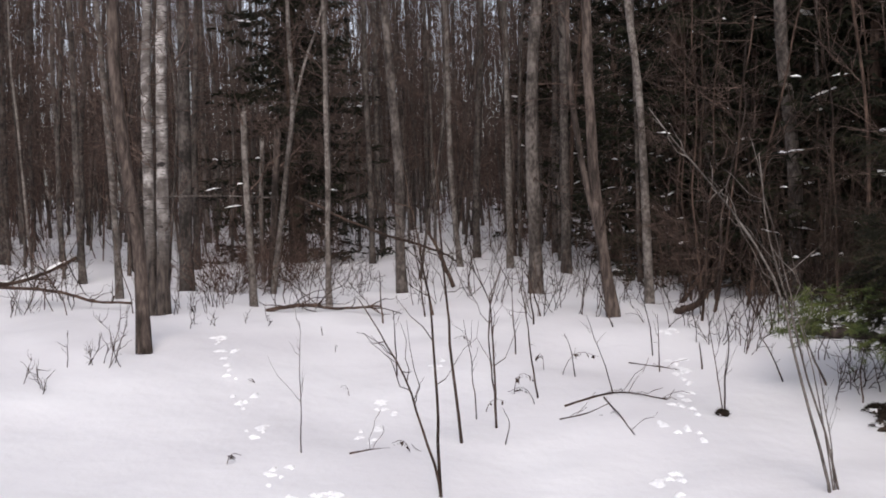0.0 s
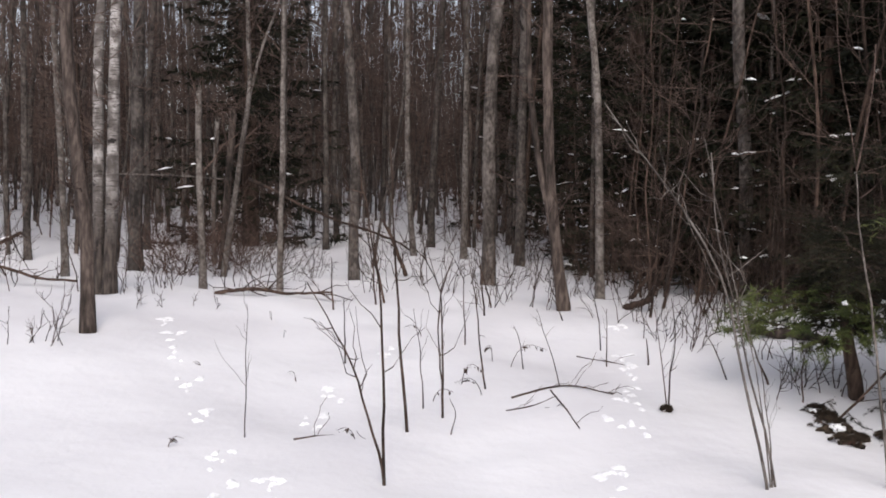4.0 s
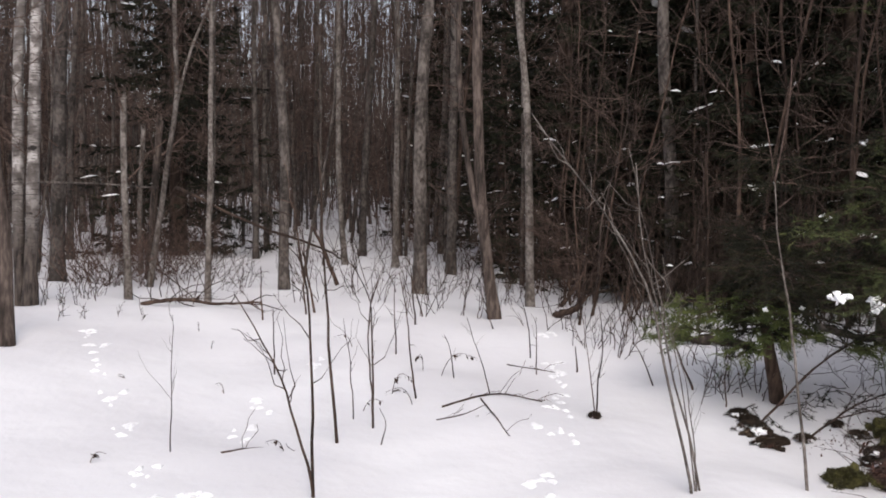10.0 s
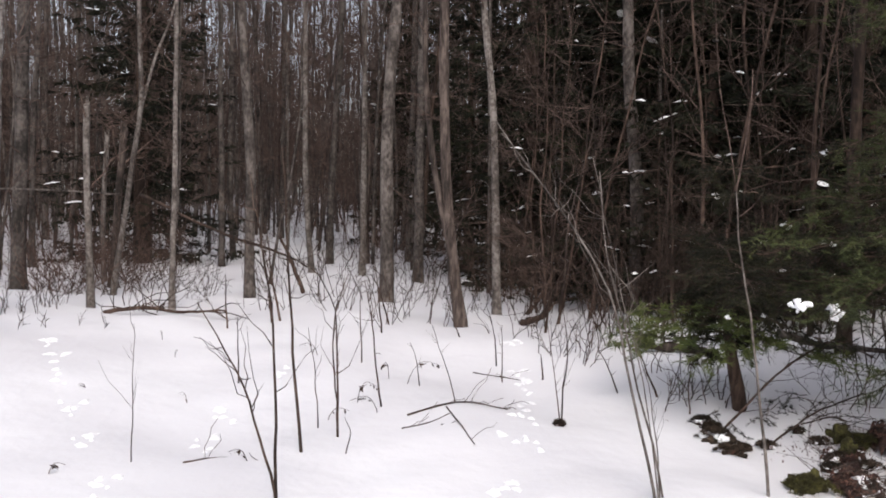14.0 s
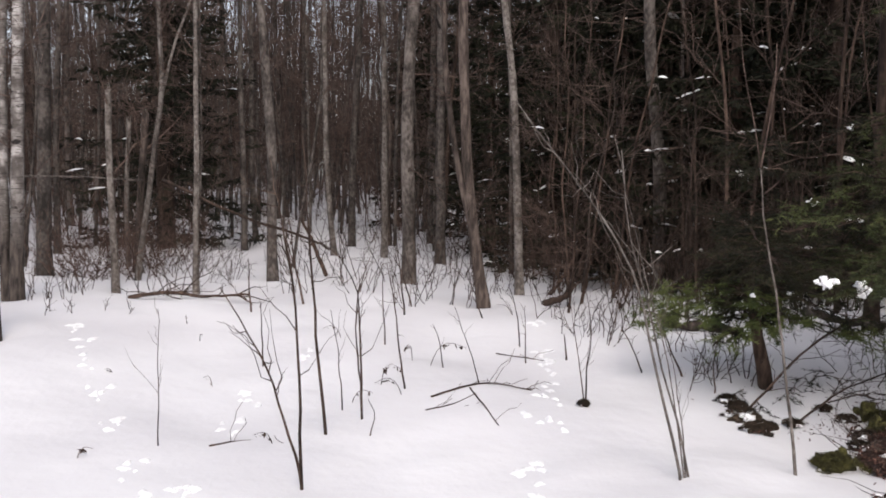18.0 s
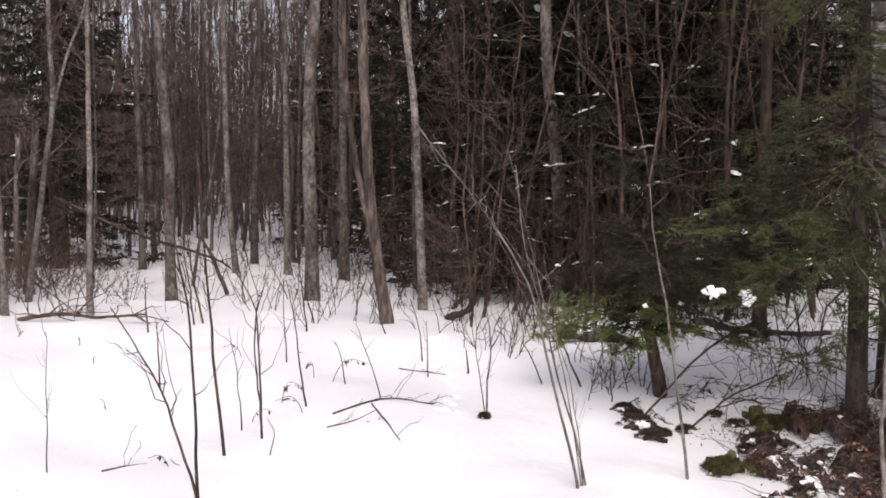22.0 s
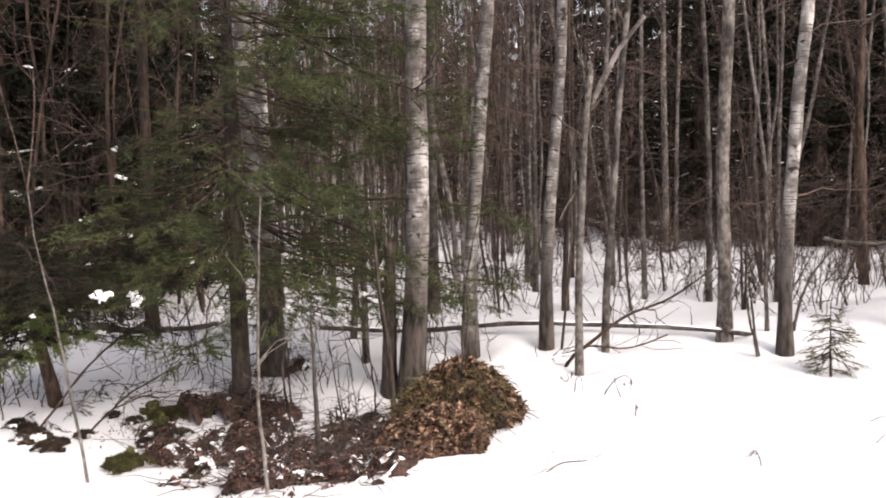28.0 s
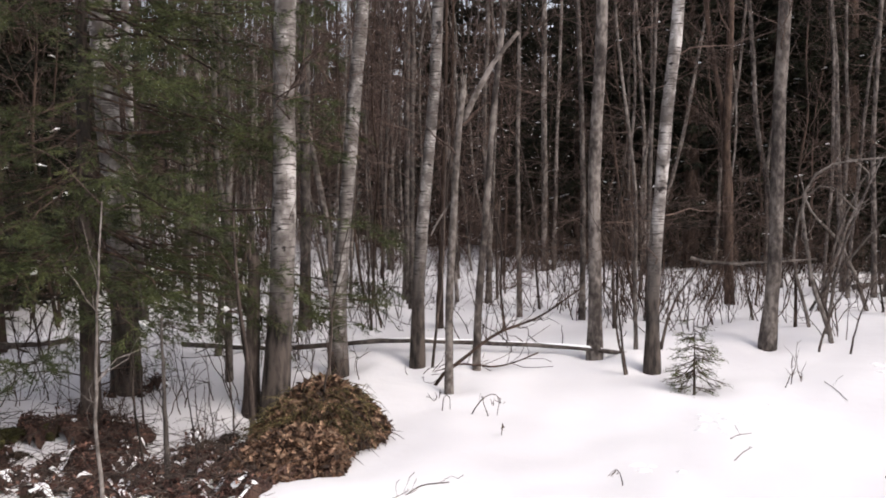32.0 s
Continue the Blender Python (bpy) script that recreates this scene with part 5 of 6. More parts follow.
log("fallen_branch", "long dark dead limb slanting up under the fir", 0.01, [(2.93, 6.1, -0.00), (3.2, 6.25, 0.14), (3.55, 6.42, 0.32), (3.95, 6.55, 0.48), (4.3, 6.6, 0.6)], DARK, seed=49, branches=16, snow=False)
log("fallen_branch", "thin dead limb slanting over the snow by the fir", 0.008, [(3.3, 6.0, -0.00), (3.7, 6.15, 0.16), (4.1, 6.2, 0.3)], DARK, seed=59, branches=12, snow=False)
log("fallen_branch", "thin dead limb slanting over the snow by the fir", 0.007, [(4.05, 6.3, 0.05), (3.75, 6.05, 0.18), (3.4, 5.8, 0.22)], DARK, seed=60, branches=12, snow=False)
log("fallen_log", "snow-covered fallen trunk behind the fir", 0.04, [(4.42, 8.04, 0.12), (5.03, 7.87, 0.08), (5.73, 7.81, 0.09)], GREY, seed=50, branches=2)
log("fallen_log", "dark fallen trunk behind the snow bank", 0.053, [(3.22, 8.39, 0.07), (3.63, 8.19, 0.03), (3.92, 7.69, 0.04)], BROWN, seed=51, branches=3)
log("fallen_branch", "spiky dark dead branch lying on the snow", 0.011, [(6.65, 4.73, -0.00), (6.85, 4.40, 0.02), (7.13, 4.23, 0.07), (7.38, 3.98, 0.03), (7.63, 3.73, 0.12)], DARK, seed=53, branches=18, snow=False)
log("fallen_branch", "thin bare twig lying on the snow", 0.003, [(6.46, 1.65, -0.00), (6.60, 1.63, -0.00), (6.71, 1.58, -0.00)], PALE, seed=54, branches=1, snow=False)
log("fallen_branch", "thin bare twig lying on the snow", 0.003, [(6.08, 1.51, -0.00), (6.23, 1.50, -0.00), (6.36, 1.48, -0.00)], PALE, seed=55, branches=1, snow=False)
log("fallen_branch", "thin bare twig lying on the snow", 0.003, [(8.05, 1.40, -0.00), (7.87, 1.28, -0.00), (7.67, 1.16, -0.00)], PALE, seed=56, branches=2, snow=False)
log("fallen_branch", "fan of thin dead twigs lying on the snow", 0.004, [(6.25, 0.67, -0.00), (6.14, 0.50, -0.00), (6.25, 0.31, -0.00), (6.37, 0.16, -0.00)], GREY, seed=57, branches=8, snow=False)
log("fallen_branch", "fan of thin dead twigs lying on the snow", 0.003, [(4.38, 2.92, -0.00), (4.62, 2.89, -0.00), (4.79, 2.81, -0.00)], GREY, seed=58, branches=7, snow=False)
log("fallen_log", "short fallen trunk with snow on it between birches", 0.043, [(14.94, 2.50, 0.03), (15.34, 2.00, 0.14), (16.56, 1.49, 0.20)], PALE, seed=52, branches=2)


# ---- shrubs ----
shrub_count = 0


def shrub(x, y, n, h, spread=0.35, mat=DARK):
    """A loose clump of thin bare stems."""
    global shrub_count
    shrub_count += 1
    rng = np.random.default_rng(8000 + shrub_count)
    root = new("shrub")
    root.location = (x, y, lie(x, y))
    tagged(root, "loose clump of thin bare brown stems in the snow", "shrub", "shrubs in the snow")
    start = np.concatenate([rng.normal(0, 0.1 * spread / 0.35, (n, 2)), np.full((n, 1), -0.06)], 1)
    way = np.concatenate([rng.normal(0, spread, (n, 2)), np.ones((n, 1))], 1)
    st = sprigs(rng, start, way, h * rng.uniform(0.45, 1.1, n), 7, 0.0, 0.16)
    for p in st:
        part("stem", tubes(Geo(), p, np.linspace(0.005, 0.0016, 7), 5), mat, root)
    p, w, _ = off_paths(rng, st, 5, 0.3)
    w = w / (np.linalg.norm(w, axis=1, keepdims=True) + 1e-9)
    tw = sprigs(rng, p, w + rng.normal(0, 0.6, w.shape), rng.uniform(0.1, 0.32, len(p)) * min(1.3, h), 4, 0.1, 0.35)
    tagged(part("twig_spray", tubes(Geo(), tw, np.tile(np.linspace(0.0035, 0.0012, 4), (len(tw), 1)), 3), mat, root), kind="stuff")
    return root


shrub(2.44, 8.46, 7, 0.8)
shrub(2.59, 8.09, 7, 0.8)
shrub(2.97, 8.59, 8, 1.0)
shrub(3.11, 7.02, 6, 0.55)
shrub(3.28, 6.99, 6, 0.45)
shrub(3.21, 7.68, 6, 0.6)
shrub(2.57, 10.09, 7, 0.9)
shrub(2.17, 9.06, 5, 0.6)
shrub(1.50, 10.08, 6, 0.9)
shrub(1.81, 10.82, 7, 0.9)
shrub(1.23, 10.48, 6, 0.8)
shrub(0.62, 10.90, 6, 0.8)
shrub(0.31, 11.91, 6, 0.9)
shrub(-0.24, 11.39, 7, 1.0)
shrub(-1.17, 12.61, 8, 0.8)
shrub(-1.56, 13.41, 7, 0.8)
shrub(-2.67, 11.17, 8, 0.75)
shrub(-2.82, 13.56, 6, 0.8)
shrub(-2.66, 9.87, 4, 0.3)
shrub(1.01, 10.13, 5, 0.8)
shrub(2.19, 11.07, 6, 0.8)
shrub(2.58, 11.93, 7, 0.9)
shrub(-3.01, 8.27, 6, 0.65)
shrub(-3.25, 8.37, 4, 0.4)
shrub(-3.26, 7.60, 4, 0.35)
shrub(-5.13, 11.19, 8, 0.8)
shrub(-5.26, 12.87, 8, 0.9)
shrub(-2.76, 10.56, 4, 0.4)
shrub(-2.80, 11.54, 7, 0.7)
shrub(-1.99, 9.74, 3, 0.3)
shrub(-2.94, 10.63, 5, 0.6)
shrub(-8.58, 19.61, 8, 1.2)
shrub(1.57, 12.16, 6, 0.7)
shrub(3.00, 6.84, 5, 0.6)
shrub(4.48, 6.55, 7, 0.8)
shrub(4.28, 5.88, 5, 0.6)
shrub(5.25, 5.78, 6, 0.8)
shrub(6.75, 5.75, 6, 0.7)
shrub(7.55, 6.21, 6, 0.9)
shrub(7.89, 4.36, 5, 0.7)
shrub(9.80, 3.87, 7, 0.9)
shrub(9.31, 3.04, 7, 0.8)
shrub(9.97, 2.93, 7, 0.9)
shrub(10.27, 2.22, 7, 0.8)
shrub(9.80, 1.76, 7, 0.9)
shrub(11.94, 1.79, 7, 0.9)
shrub(11.59, 2.25, 7, 1.3)
shrub(14.24, 2.29, 7, 1.3)
shrub(11.04, 3.29, 7, 0.8)
shrub(10.90, 3.56, 6, 0.8)
shrub(6.42, 3.43, 3, 0.2)
shrub(6.18, 3.79, 3, 0.15)
shrub(7.95, 1.71, 3, 0.25)
shrub(11.26, 2.84, 6, 0.8)
shrub(15.17, 1.09, 6, 0.7)
shrub(8.64, 6.51, 6, 0.6)
shrub(8.85, 6.27, 6, 0.7)
shrub(4.94, 4.98, 5, 0.6, 0.25)
shrub(5.95, 4.96, 6, 0.8, 0.25)
shrub(4.53, 5.61, 5, 0.7, 0.25)
shrub(5.58, 5.43, 5, 1.1, 0.25)
shrub(4.73, 6.16, 5, 0.9, 0.25)
shrub(6.27, 4.79, 4, 0.7, 0.25)
shrub(-3.14, 13.58, 12, 1.00, 0.75, BRUSH)
shrub(-3.03, 14.08, 12, 1.12, 0.75, BRUSH)
shrub(-2.85, 14.37, 12, 1.24, 0.75, BRUSH)
shrub(-2.61, 14.48, 12, 1.36, 0.75, BRUSH)
shrub(-2.35, 14.58, 12, 1.00, 0.75, BRUSH)
shrub(-3.27, 13.24, 12, 1.12, 0.75, BRUSH)
shrub(-2.72, 13.28, 12, 1.24, 0.75, BRUSH)
shrub(-2.37, 13.79, 12, 1.36, 0.75, BRUSH)
shrub(-1.97, 14.12, 12, 1.00, 0.75, BRUSH)
shrub(-2.86, 15.15, 12, 1.12, 0.75, BRUSH)
shrub(-2.53, 14.64, 12, 1.24, 0.75, BRUSH)
shrub(-2.31, 15.14, 12, 1.36, 0.75, BRUSH)
shrub(-2.09, 15.82, 12, 1.00, 0.75, BRUSH)



# ---- leaf litter laid bare by the thaw ----
def leaves(g, rng, x, y, z, size):
    """Curled dead leaves: two halves folded along the rib."""
    n = len(x)
    a, tilt, roll = rng.uniform(0, 6.283, n), rng.normal(0, 0.6, n), rng.normal(0, 0.55, n)
    L = size * rng.uniform(0.45, 1.5, n)
    u = np.stack([np.cos(a) * np.cos(tilt), np.sin(a) * np.cos(tilt), np.sin(tilt)], -1) * L[:, None]
    v = np.stack([-np.sin(a) * np.cos(roll), np.cos(a) * np.cos(roll), np.sin(roll)], -1) * (L * 0.42)[:, None]
    up = np.array([0, 0, 1.0]) * (L * rng.uniform(0.05, 0.35, n))[:, None]
    c = np.stack([x, y, z], -1)
    pts = np.stack([c - u, c - u * 0.1 + v + up, c + u * 0.5 + v * 0.6 + up, c + u, c + u * 0.45 - v * 0.7 + up, c - u * 0.15 - v + up, c], 1)
    f = np.array([[0, 1, 6], [1, 2, 6], [2, 3, 6], [3, 4, 6], [4, 5, 6], [5, 0, 6]])
    return g.add(pts, tris=(np.arange(n)[:, None, None] * 7 + f).reshape(-1, 3))


def litter_mask(x, y):
    """Above zero where leaves and soil show through the snow."""
    u, v = 0.45 * (x - 4.2) + 0.89 * (y - 4.95), 0.89 * (x - 4.2) - 0.45 * (y - 4.95)
    core = np.maximum(0.95 - np.hypot(u / 1.3, v / 0.55), 0.8 - np.hypot((x - 4.75) / 0.55, (y - 4.55) / 0.4))
    spot = np.array([noise.noise((px * 2.6, py * 2.6, 1.5)) * 1.25 + noise.noise((px * 7, py * 7, 4.0)) * 0.95 for px, py in zip(np.ravel(x), np.ravel(y))])
    return core + spot.reshape(np.shape(x)) - 0.12


def bed_height(x, y, m):
    """The bare soil: lumpy, and rising a little where it lies open."""
    lumps = np.array([noise.noise((px * 9, py * 9, 9.0)) * 0.05 + noise.noise((px * 2.8, py * 2.8, 6.0)) * 0.07 for px, py in zip(np.ravel(x), np.ravel(y))]).reshape(np.shape(x))
    return terrain(x, y) + 0.015 + 0.045 * np.clip(m * 3, -1.5, 1) + lumps * smooth_step(-0.4, 0.1, m) + 0.13 * bump_at(x, y, 4.4, 5.6, 0.45) * smooth_step(-0.45, 0.15, m)


def build_litter():
    rng = np.random.default_rng(301)
    xs, ys = np.arange(2.7, 5.8, 0.035), np.arange(3.5, 6.6, 0.035)
    X, Y = np.meshgrid(xs, ys)
    m = litter_mask(X, Y)
    Z = bed_height(X, Y, m)
    i = np.arange(X.size).reshape(X.shape)
    q = np.stack([i[:-1, :-1], i[:-1, 1:], i[1:, 1:], i[1:, :-1]], -1)
    keep = (m[:-1, :-1] > -0.35) & (m[1:, 1:] > -0.35)
    tagged(part("litter_bed", Geo().add(np.stack([X, Y, Z], -1), q[keep]), SOIL), "dark wet soil patch laid bare among melting snow", "soil", kind="structure")
    x, y = rng.uniform(2.8, 5.7, 26000), rng.uniform(3.6, 6.5, 26000)
    k = litter_mask(x, y)
    ok = k > rng.uniform(-0.5, 0.3, len(x))
    x, y, k = x[ok], y[ok], k[ok]
    z = bed_height(x, y, k) + rng.uniform(0.005, 0.035, len(x))
    tagged(part("fallen_leaves", leaves(Geo(), rng, x, y, z, 0.019), SODDEN, smooth=False), "brown curled dead leaves strewn over bare soil", "leaves", kind="stuff")
    pick = rng.choice(len(x), 1500, False)
    st = np.stack([x[pick], y[pick], z[pick]], -1)
    way = rng.normal(0, 1, st.shape) * [1, 1, 0.25] + [0, 0, 0.12]
    tagged(part("litter_straw", tubes(Geo(), sprigs(rng, st, way, rng.uniform(0.1, 0.4, 1500), 4, 0, 0.3), np.tile([0.003, 0.0025, 0.002, 0.001], (1500, 1)), 3), BROWN), "thin dead stalks lying over the leaves", "stalks", kind="stuff")
    pick = rng.choice(len(x), 150, False)
    g = Geo()
    ang, ring = np.meshgrid(np.arange(12) * math.pi / 6, [0.35, 0.7, 1.0])
    i = np.arange(36).reshape(3, 12)
    for j in pick:      # thin ragged streaks of snow in the hollows
        a, turn = rng.normal(-0.5, 0.5), rng.uniform(0, 6.283)
        edge = 1 + 0.3 * np.sin(2 * ang + turn) + 0.25 * np.sin(3 * ang + 2 * turn) + 0.2 * np.sin(5 * ang + 3 * turn)
        u, v = rng.uniform(0.01, 0.075) * ring * edge * np.cos(ang), rng.uniform(0.006, 0.024) * ring * edge * np.sin(ang)
        qx, qy = np.append(x[j] + u * math.cos(a) - v * math.sin(a), x[j]), np.append(y[j] + u * math.sin(a) + v * math.cos(a), y[j])
        qz = bed_height(qx, qy, litter_mask(qx, qy)) + 0.006 + 0.02 * np.append((1 - ring ** 2).ravel(), 1)
        g.add(np.stack([qx, qy, qz], -1), np.stack([i[:-1], i[1:], np.roll(i[1:], -1, 1), np.roll(i[:-1], -1, 1)], -1).reshape(-1, 4), np.stack([np.full(12, 36), i[0], np.roll(i[0], -1)], -1))
    tagged(part("snow_streaks", g, CLEAN), "thin streaks of melting snow left on the leaves", "snow", kind="stuff")


build_litter()


def needle_litter():
    """Shed needles, scales and leaf scraps peppering the snow under the firs."""
    rng = np.random.default_rng(303)
    n = 1300
    x, y = rng.normal(4.0, 0.4, n), rng.normal(6.0, 0.4, n)
    stay = np.array([noise.noise((a * 3, b * 3, 8.0)) for a, b in zip(x, y)]) > rng.uniform(-0.3, 0.5, n)
    x, y = x[stay], y[stay]
    z = np.array([lie(a, b) for a, b in zip(x, y)]) + 0.004
    tagged(part("needle_litter", leaves(Geo(), rng, x, y, z, 0.011), SODDEN, smooth=False), "brown needles and leaf scraps peppered over the snow", "needles", kind="stuff")


needle_litter()


def leaf_mound(cx, cy, rx, ry, h, skirt):
    """The heaped mound of leaves, needles and dry grass."""
    rng = np.random.default_rng(302)
    base = float(terrain(cx, cy))
    root = new("leaf_mound")
    root.location = (cx, cy, base)
    tagged(root, "rounded mound of brown leaves and dry grass beside a birch", "mound")

    def shape(x, y):
        u, v = 0.79 * x - 0.61 * y, 0.61 * x + 0.79 * y      # across the camera's view and away in depth, to fit the outline seen
        a = np.arctan2(v, u)
        d = np.hypot(u / rx, v / ry) * (1 + 0.08 * np.sin(3 * a + 1) + 0.06 * np.sin(5 * a) + 0.05 * np.sin(11 * a))
        e = np.hypot((x - skirt[0]) / 0.5, (y - skirt[1]) / 0.36) * (1 + 0.12 * np.sin(4 * a) + 0.08 * np.sin(9 * a) + 0.06 * np.sin(17 * a))
        return np.maximum(h * np.clip(1 - d ** 1.9, -0.6, 1), 0.17 * np.clip(1 - e ** 2, -0.9, 1))

    t = np.linspace(-2.9, 1.5, 100)
    X, Y = np.meshgrid(t * 0.42, t * 0.42)
    Z = shape(X, Y) + terrain(cx + X, cy + Y) - base + np.array([noise.noise((a * 3, b * 3, 2.0)) * 0.09 + noise.noise((a * 9, b * 9, 5.0)) * 0.06 for a, b in zip(X.ravel(), Y.ravel())]).reshape(X.shape)
    i = np.arange(X.size).reshape(X.shape)
    part("core", Geo().add(np.stack([X, Y, Z], -1), np.stack([i[:-1, :-1], i[:-1, 1:], i[1:, 1:], i[1:, :-1]], -1).reshape(-1, 4)), SOIL, root)
    x, y = rng.uniform(-1.15, 0.6, 24000), rng.uniform(-0.9, 0.6, 24000)
    ok = shape(x, y) > rng.uniform(-0.06, 0.03, len(x))
    x, y = x[ok], y[ok]
    n = len(x)
    tagged(part("leaves", leaves(Geo(), rng, x, y, shape(x, y) + terrain(cx + x, cy + y) - base + 0.015 + rng.uniform(0.0, 0.06, n), 0.034), LEAF, root, smooth=False), kind="stuff")
    n = 1700
    a, d = rng.uniform(0, 6.283, n), np.sqrt(rng.random(n)) * 0.85
    x, y = np.cos(a) * d * 0.42 - 0.05, np.sin(a) * d * 0.42 + 0.02
    st = np.stack([x, y, shape(x, y) + terrain(cx + x, cy + y) - base + 0.02], -1)
    way = np.stack([np.cos(a) * 0.8, np.sin(a) * 0.8, rng.uniform(-0.3, 0.5, n)], -1) + rng.normal(0, 0.6, (n, 3))
    blades = sprigs(rng, st, way, rng.uniform(0.08, 0.26, n), 4, -0.6, 0.25)
    tagged(part("dry_grass", tubes(Geo(), blades, np.tile([0.003, 0.0028, 0.002, 0.0006], (n, 1)), 3), STRAW, root), kind="stuff")
    n = 500
    x, y = rng.uniform(-0.8, 0.3, n), rng.uniform(-0.6, 0.2, n)
    st = np.stack([x, y, shape(x, y) + terrain(cx + x, cy + y) - base + 0.03], -1)
    way = np.array([-0.6, -0.8, -0.5]) + rng.normal(0, 0.5, (n, 3))
    tagged(part("stalk_cover", tubes(Geo(), sprigs(rng, st, way, rng.uniform(0.1, 0.3, n), 4, -0.2, 0.3), np.tile([0.0035, 0.003, 0.002, 0.001], (n, 1)), 3), BROWN, root), kind="stuff")


leaf_mound(5.17, 4.15, 0.47, 0.35, 0.38, (-0.49, -0.19))


def moss_hump(x, y, r, mat, label, snow=False, seed=1):
    rng = np.random.default_rng(seed)
    root = new("moss_hump")
    r = r if mat is MOSS else r * 0.85
    root.location = (x, y, lie(x, y) + 0.01)
    tagged(root, label, "moss")
    clod = mat is MUCK
    for k in range(3 if clod else 4):      # a ragged huddle rather than one round lump
        q = r * rng.uniform(0.4, 0.75)
        ob = part("hump", lump(rng, (q, q * rng.uniform(0.6, 0.9), q * (rng.uniform(0.55, 0.8) if clod else rng.uniform(0.9, 1.25))), 4, 0.55), mat, root)
        ob.data.materials.append(mat)
        ob.location = (*(rng.normal(0, 0.5, 2) * r), -0.1 * r)
    n = 220 if clod else 420
    a, d = rng.uniform(0, 6.283, n), np.sqrt(rng.random(n))
    d = d * 1.15 * (1 + 0.25 * np.sin(3 * a + seed) + 0.15 * np.sin(7 * a))
    p = np.stack([np.cos(a) * d * r, np.sin(a) * d * r * 0.75, r * 0.5 * np.sqrt(np.clip(1 - d * d * 0.8, 0.01, 1))], -1)
    tagged(part("moss_fuzz", needles(Geo(), rng, sprigs(rng, p, p + [0, 0, 0.02], np.full(n, 0.02), 2, 0, 0), 6, 0.022 if clod else 0.03, 0.004 if clod else 0.005, 1.0), mat, root), kind="stuff")
    if clod:      # sodden leaves and needles stick to it
        n = 60
        a, d = rng.uniform(0, 6.283, n), np.sqrt(rng.random(n)) * 1.25
        tagged(part("leaves", leaves(Geo(), rng, np.cos(a) * d * r, np.sin(a) * d * r * 0.8, r * 0.55 * np.sqrt(np.clip(1 - d * d * 0.6, 0.02, 1)), 0.013), SODDEN, root, smooth=False), kind="stuff")
    for k in range(3 if snow else 0):
        q, a = r * rng.uniform(0.25, 0.5), rng.uniform(0, 6.283)
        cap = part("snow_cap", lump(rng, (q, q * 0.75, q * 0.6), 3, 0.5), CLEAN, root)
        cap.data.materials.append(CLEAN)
        cap.location = (math.cos(a) * r * 0.8, math.sin(a) * r * 0.8, r * 0.15)
    return root


moss_hump(3.14, 5.24, 0.13, MOSS, "dark green moss hump breaking through the snow", False, 700)
moss_hump(3.67, 5.77, 0.09, MUCK, "dark mossy lump of earth breaking through the snow", True, 701)
moss_hump(3.68, 6.03, 0.07, MUCK, "dark mossy lump of earth breaking through the snow", True, 702)
moss_hump(2.95, 6.11, 0.11, MUCK, "dark mossy lump of earth breaking through the snow", True, 703)
moss_hump(2.95, 5.82, 0.06, MUCK, "dark mossy lump of earth breaking through the snow", True, 704)
moss_hump(3.24, 5.95, 0.06, MUCK, "dark mossy lump of earth breaking through the snow", True, 705)
moss_hump(3.94, 5.98, 0.14, MOSS, "dark green moss hump breaking through the snow", False, 706)
moss_hump(4.26, 6.01, 0.1, MOSS, "dark green moss hump breaking through the snow", False, 707)
moss_hump(2.99, 6.44, 0.07, MUCK, "dark mossy lump of earth breaking through the snow", True, 708)
moss_hump(3.35, 4.75, 0.07, MUCK, "dark mossy lump of earth breaking through the snow", True, 709)
moss_hump(3.59, 6.18, 0.05, MUCK, "dark mossy lump of earth breaking through the snow", True, 710)
moss_hump(4.88, 4.98, 0.1, MUCK, "dark mossy lump of earth breaking through the snow", True, 711)
moss_hump(4.84, 4.51, 0.12, MUCK, "dark mossy lump of earth breaking through the snow", True, 712)
moss_hump(5.05, 4.91, 0.09, MUCK, "dark mossy lump of earth breaking through the snow", True, 713)
moss_hump(1.90, 6.39, 0.03, MUCK, "dark mossy lump of earth breaking through the snow", True, 714)
moss_hump(2.90, 5.87, 0.05, MUCK, "dark mossy lump of earth breaking through the snow", True, 715)
moss_hump(3.00, 6.28, 0.06, MUCK, "dark mossy lump of earth breaking through the snow", True, 716)
moss_hump(3.05, 5.91, 0.04, MUCK, "dark mossy lump of earth breaking through the snow", True, 717)
moss_hump(3.51, 5.60, 0.06, MUCK, "dark mossy lump of earth breaking through the snow", True, 718)
moss_hump(3.86, 5.71, 0.07, MUCK, "dark mossy lump of earth breaking through the snow", True, 719)
moss_hump(3.52, 5.44, 0.05, MOSS, "dark green moss hump breaking through the snow", False, 720)



def fir_spray(x, y, turn, length, seed):
    """A shed fir spray lying on the snow."""
    rng = np.random.default_rng(seed)
    root = new("fir_spray")
    root.location = (x, y, lie(x, y) + 0.03)
    tagged(root, "dark feathery fir spray lying on the snow", "fir spray", "fir sprays on the snow")
    spine, shoots = bough_set(rng, np.array([0, 0, 0.05]), radians(turn), length, 0.1, 0.05, 0.6)
    g = tubes(Geo(), spine, np.linspace(0.004, 0.001, 9), 5)
    tubes(g, shoots, np.tile(np.linspace(0.002, 0.0008, 5), (len(shoots), 1)), 3)
    part("twig", g, DARK, root)
    tagged(part("needles", needles(Geo(), rng, shoots, 40, 0.03, 0.004), SHADED_NEEDLE, root), kind="stuff")


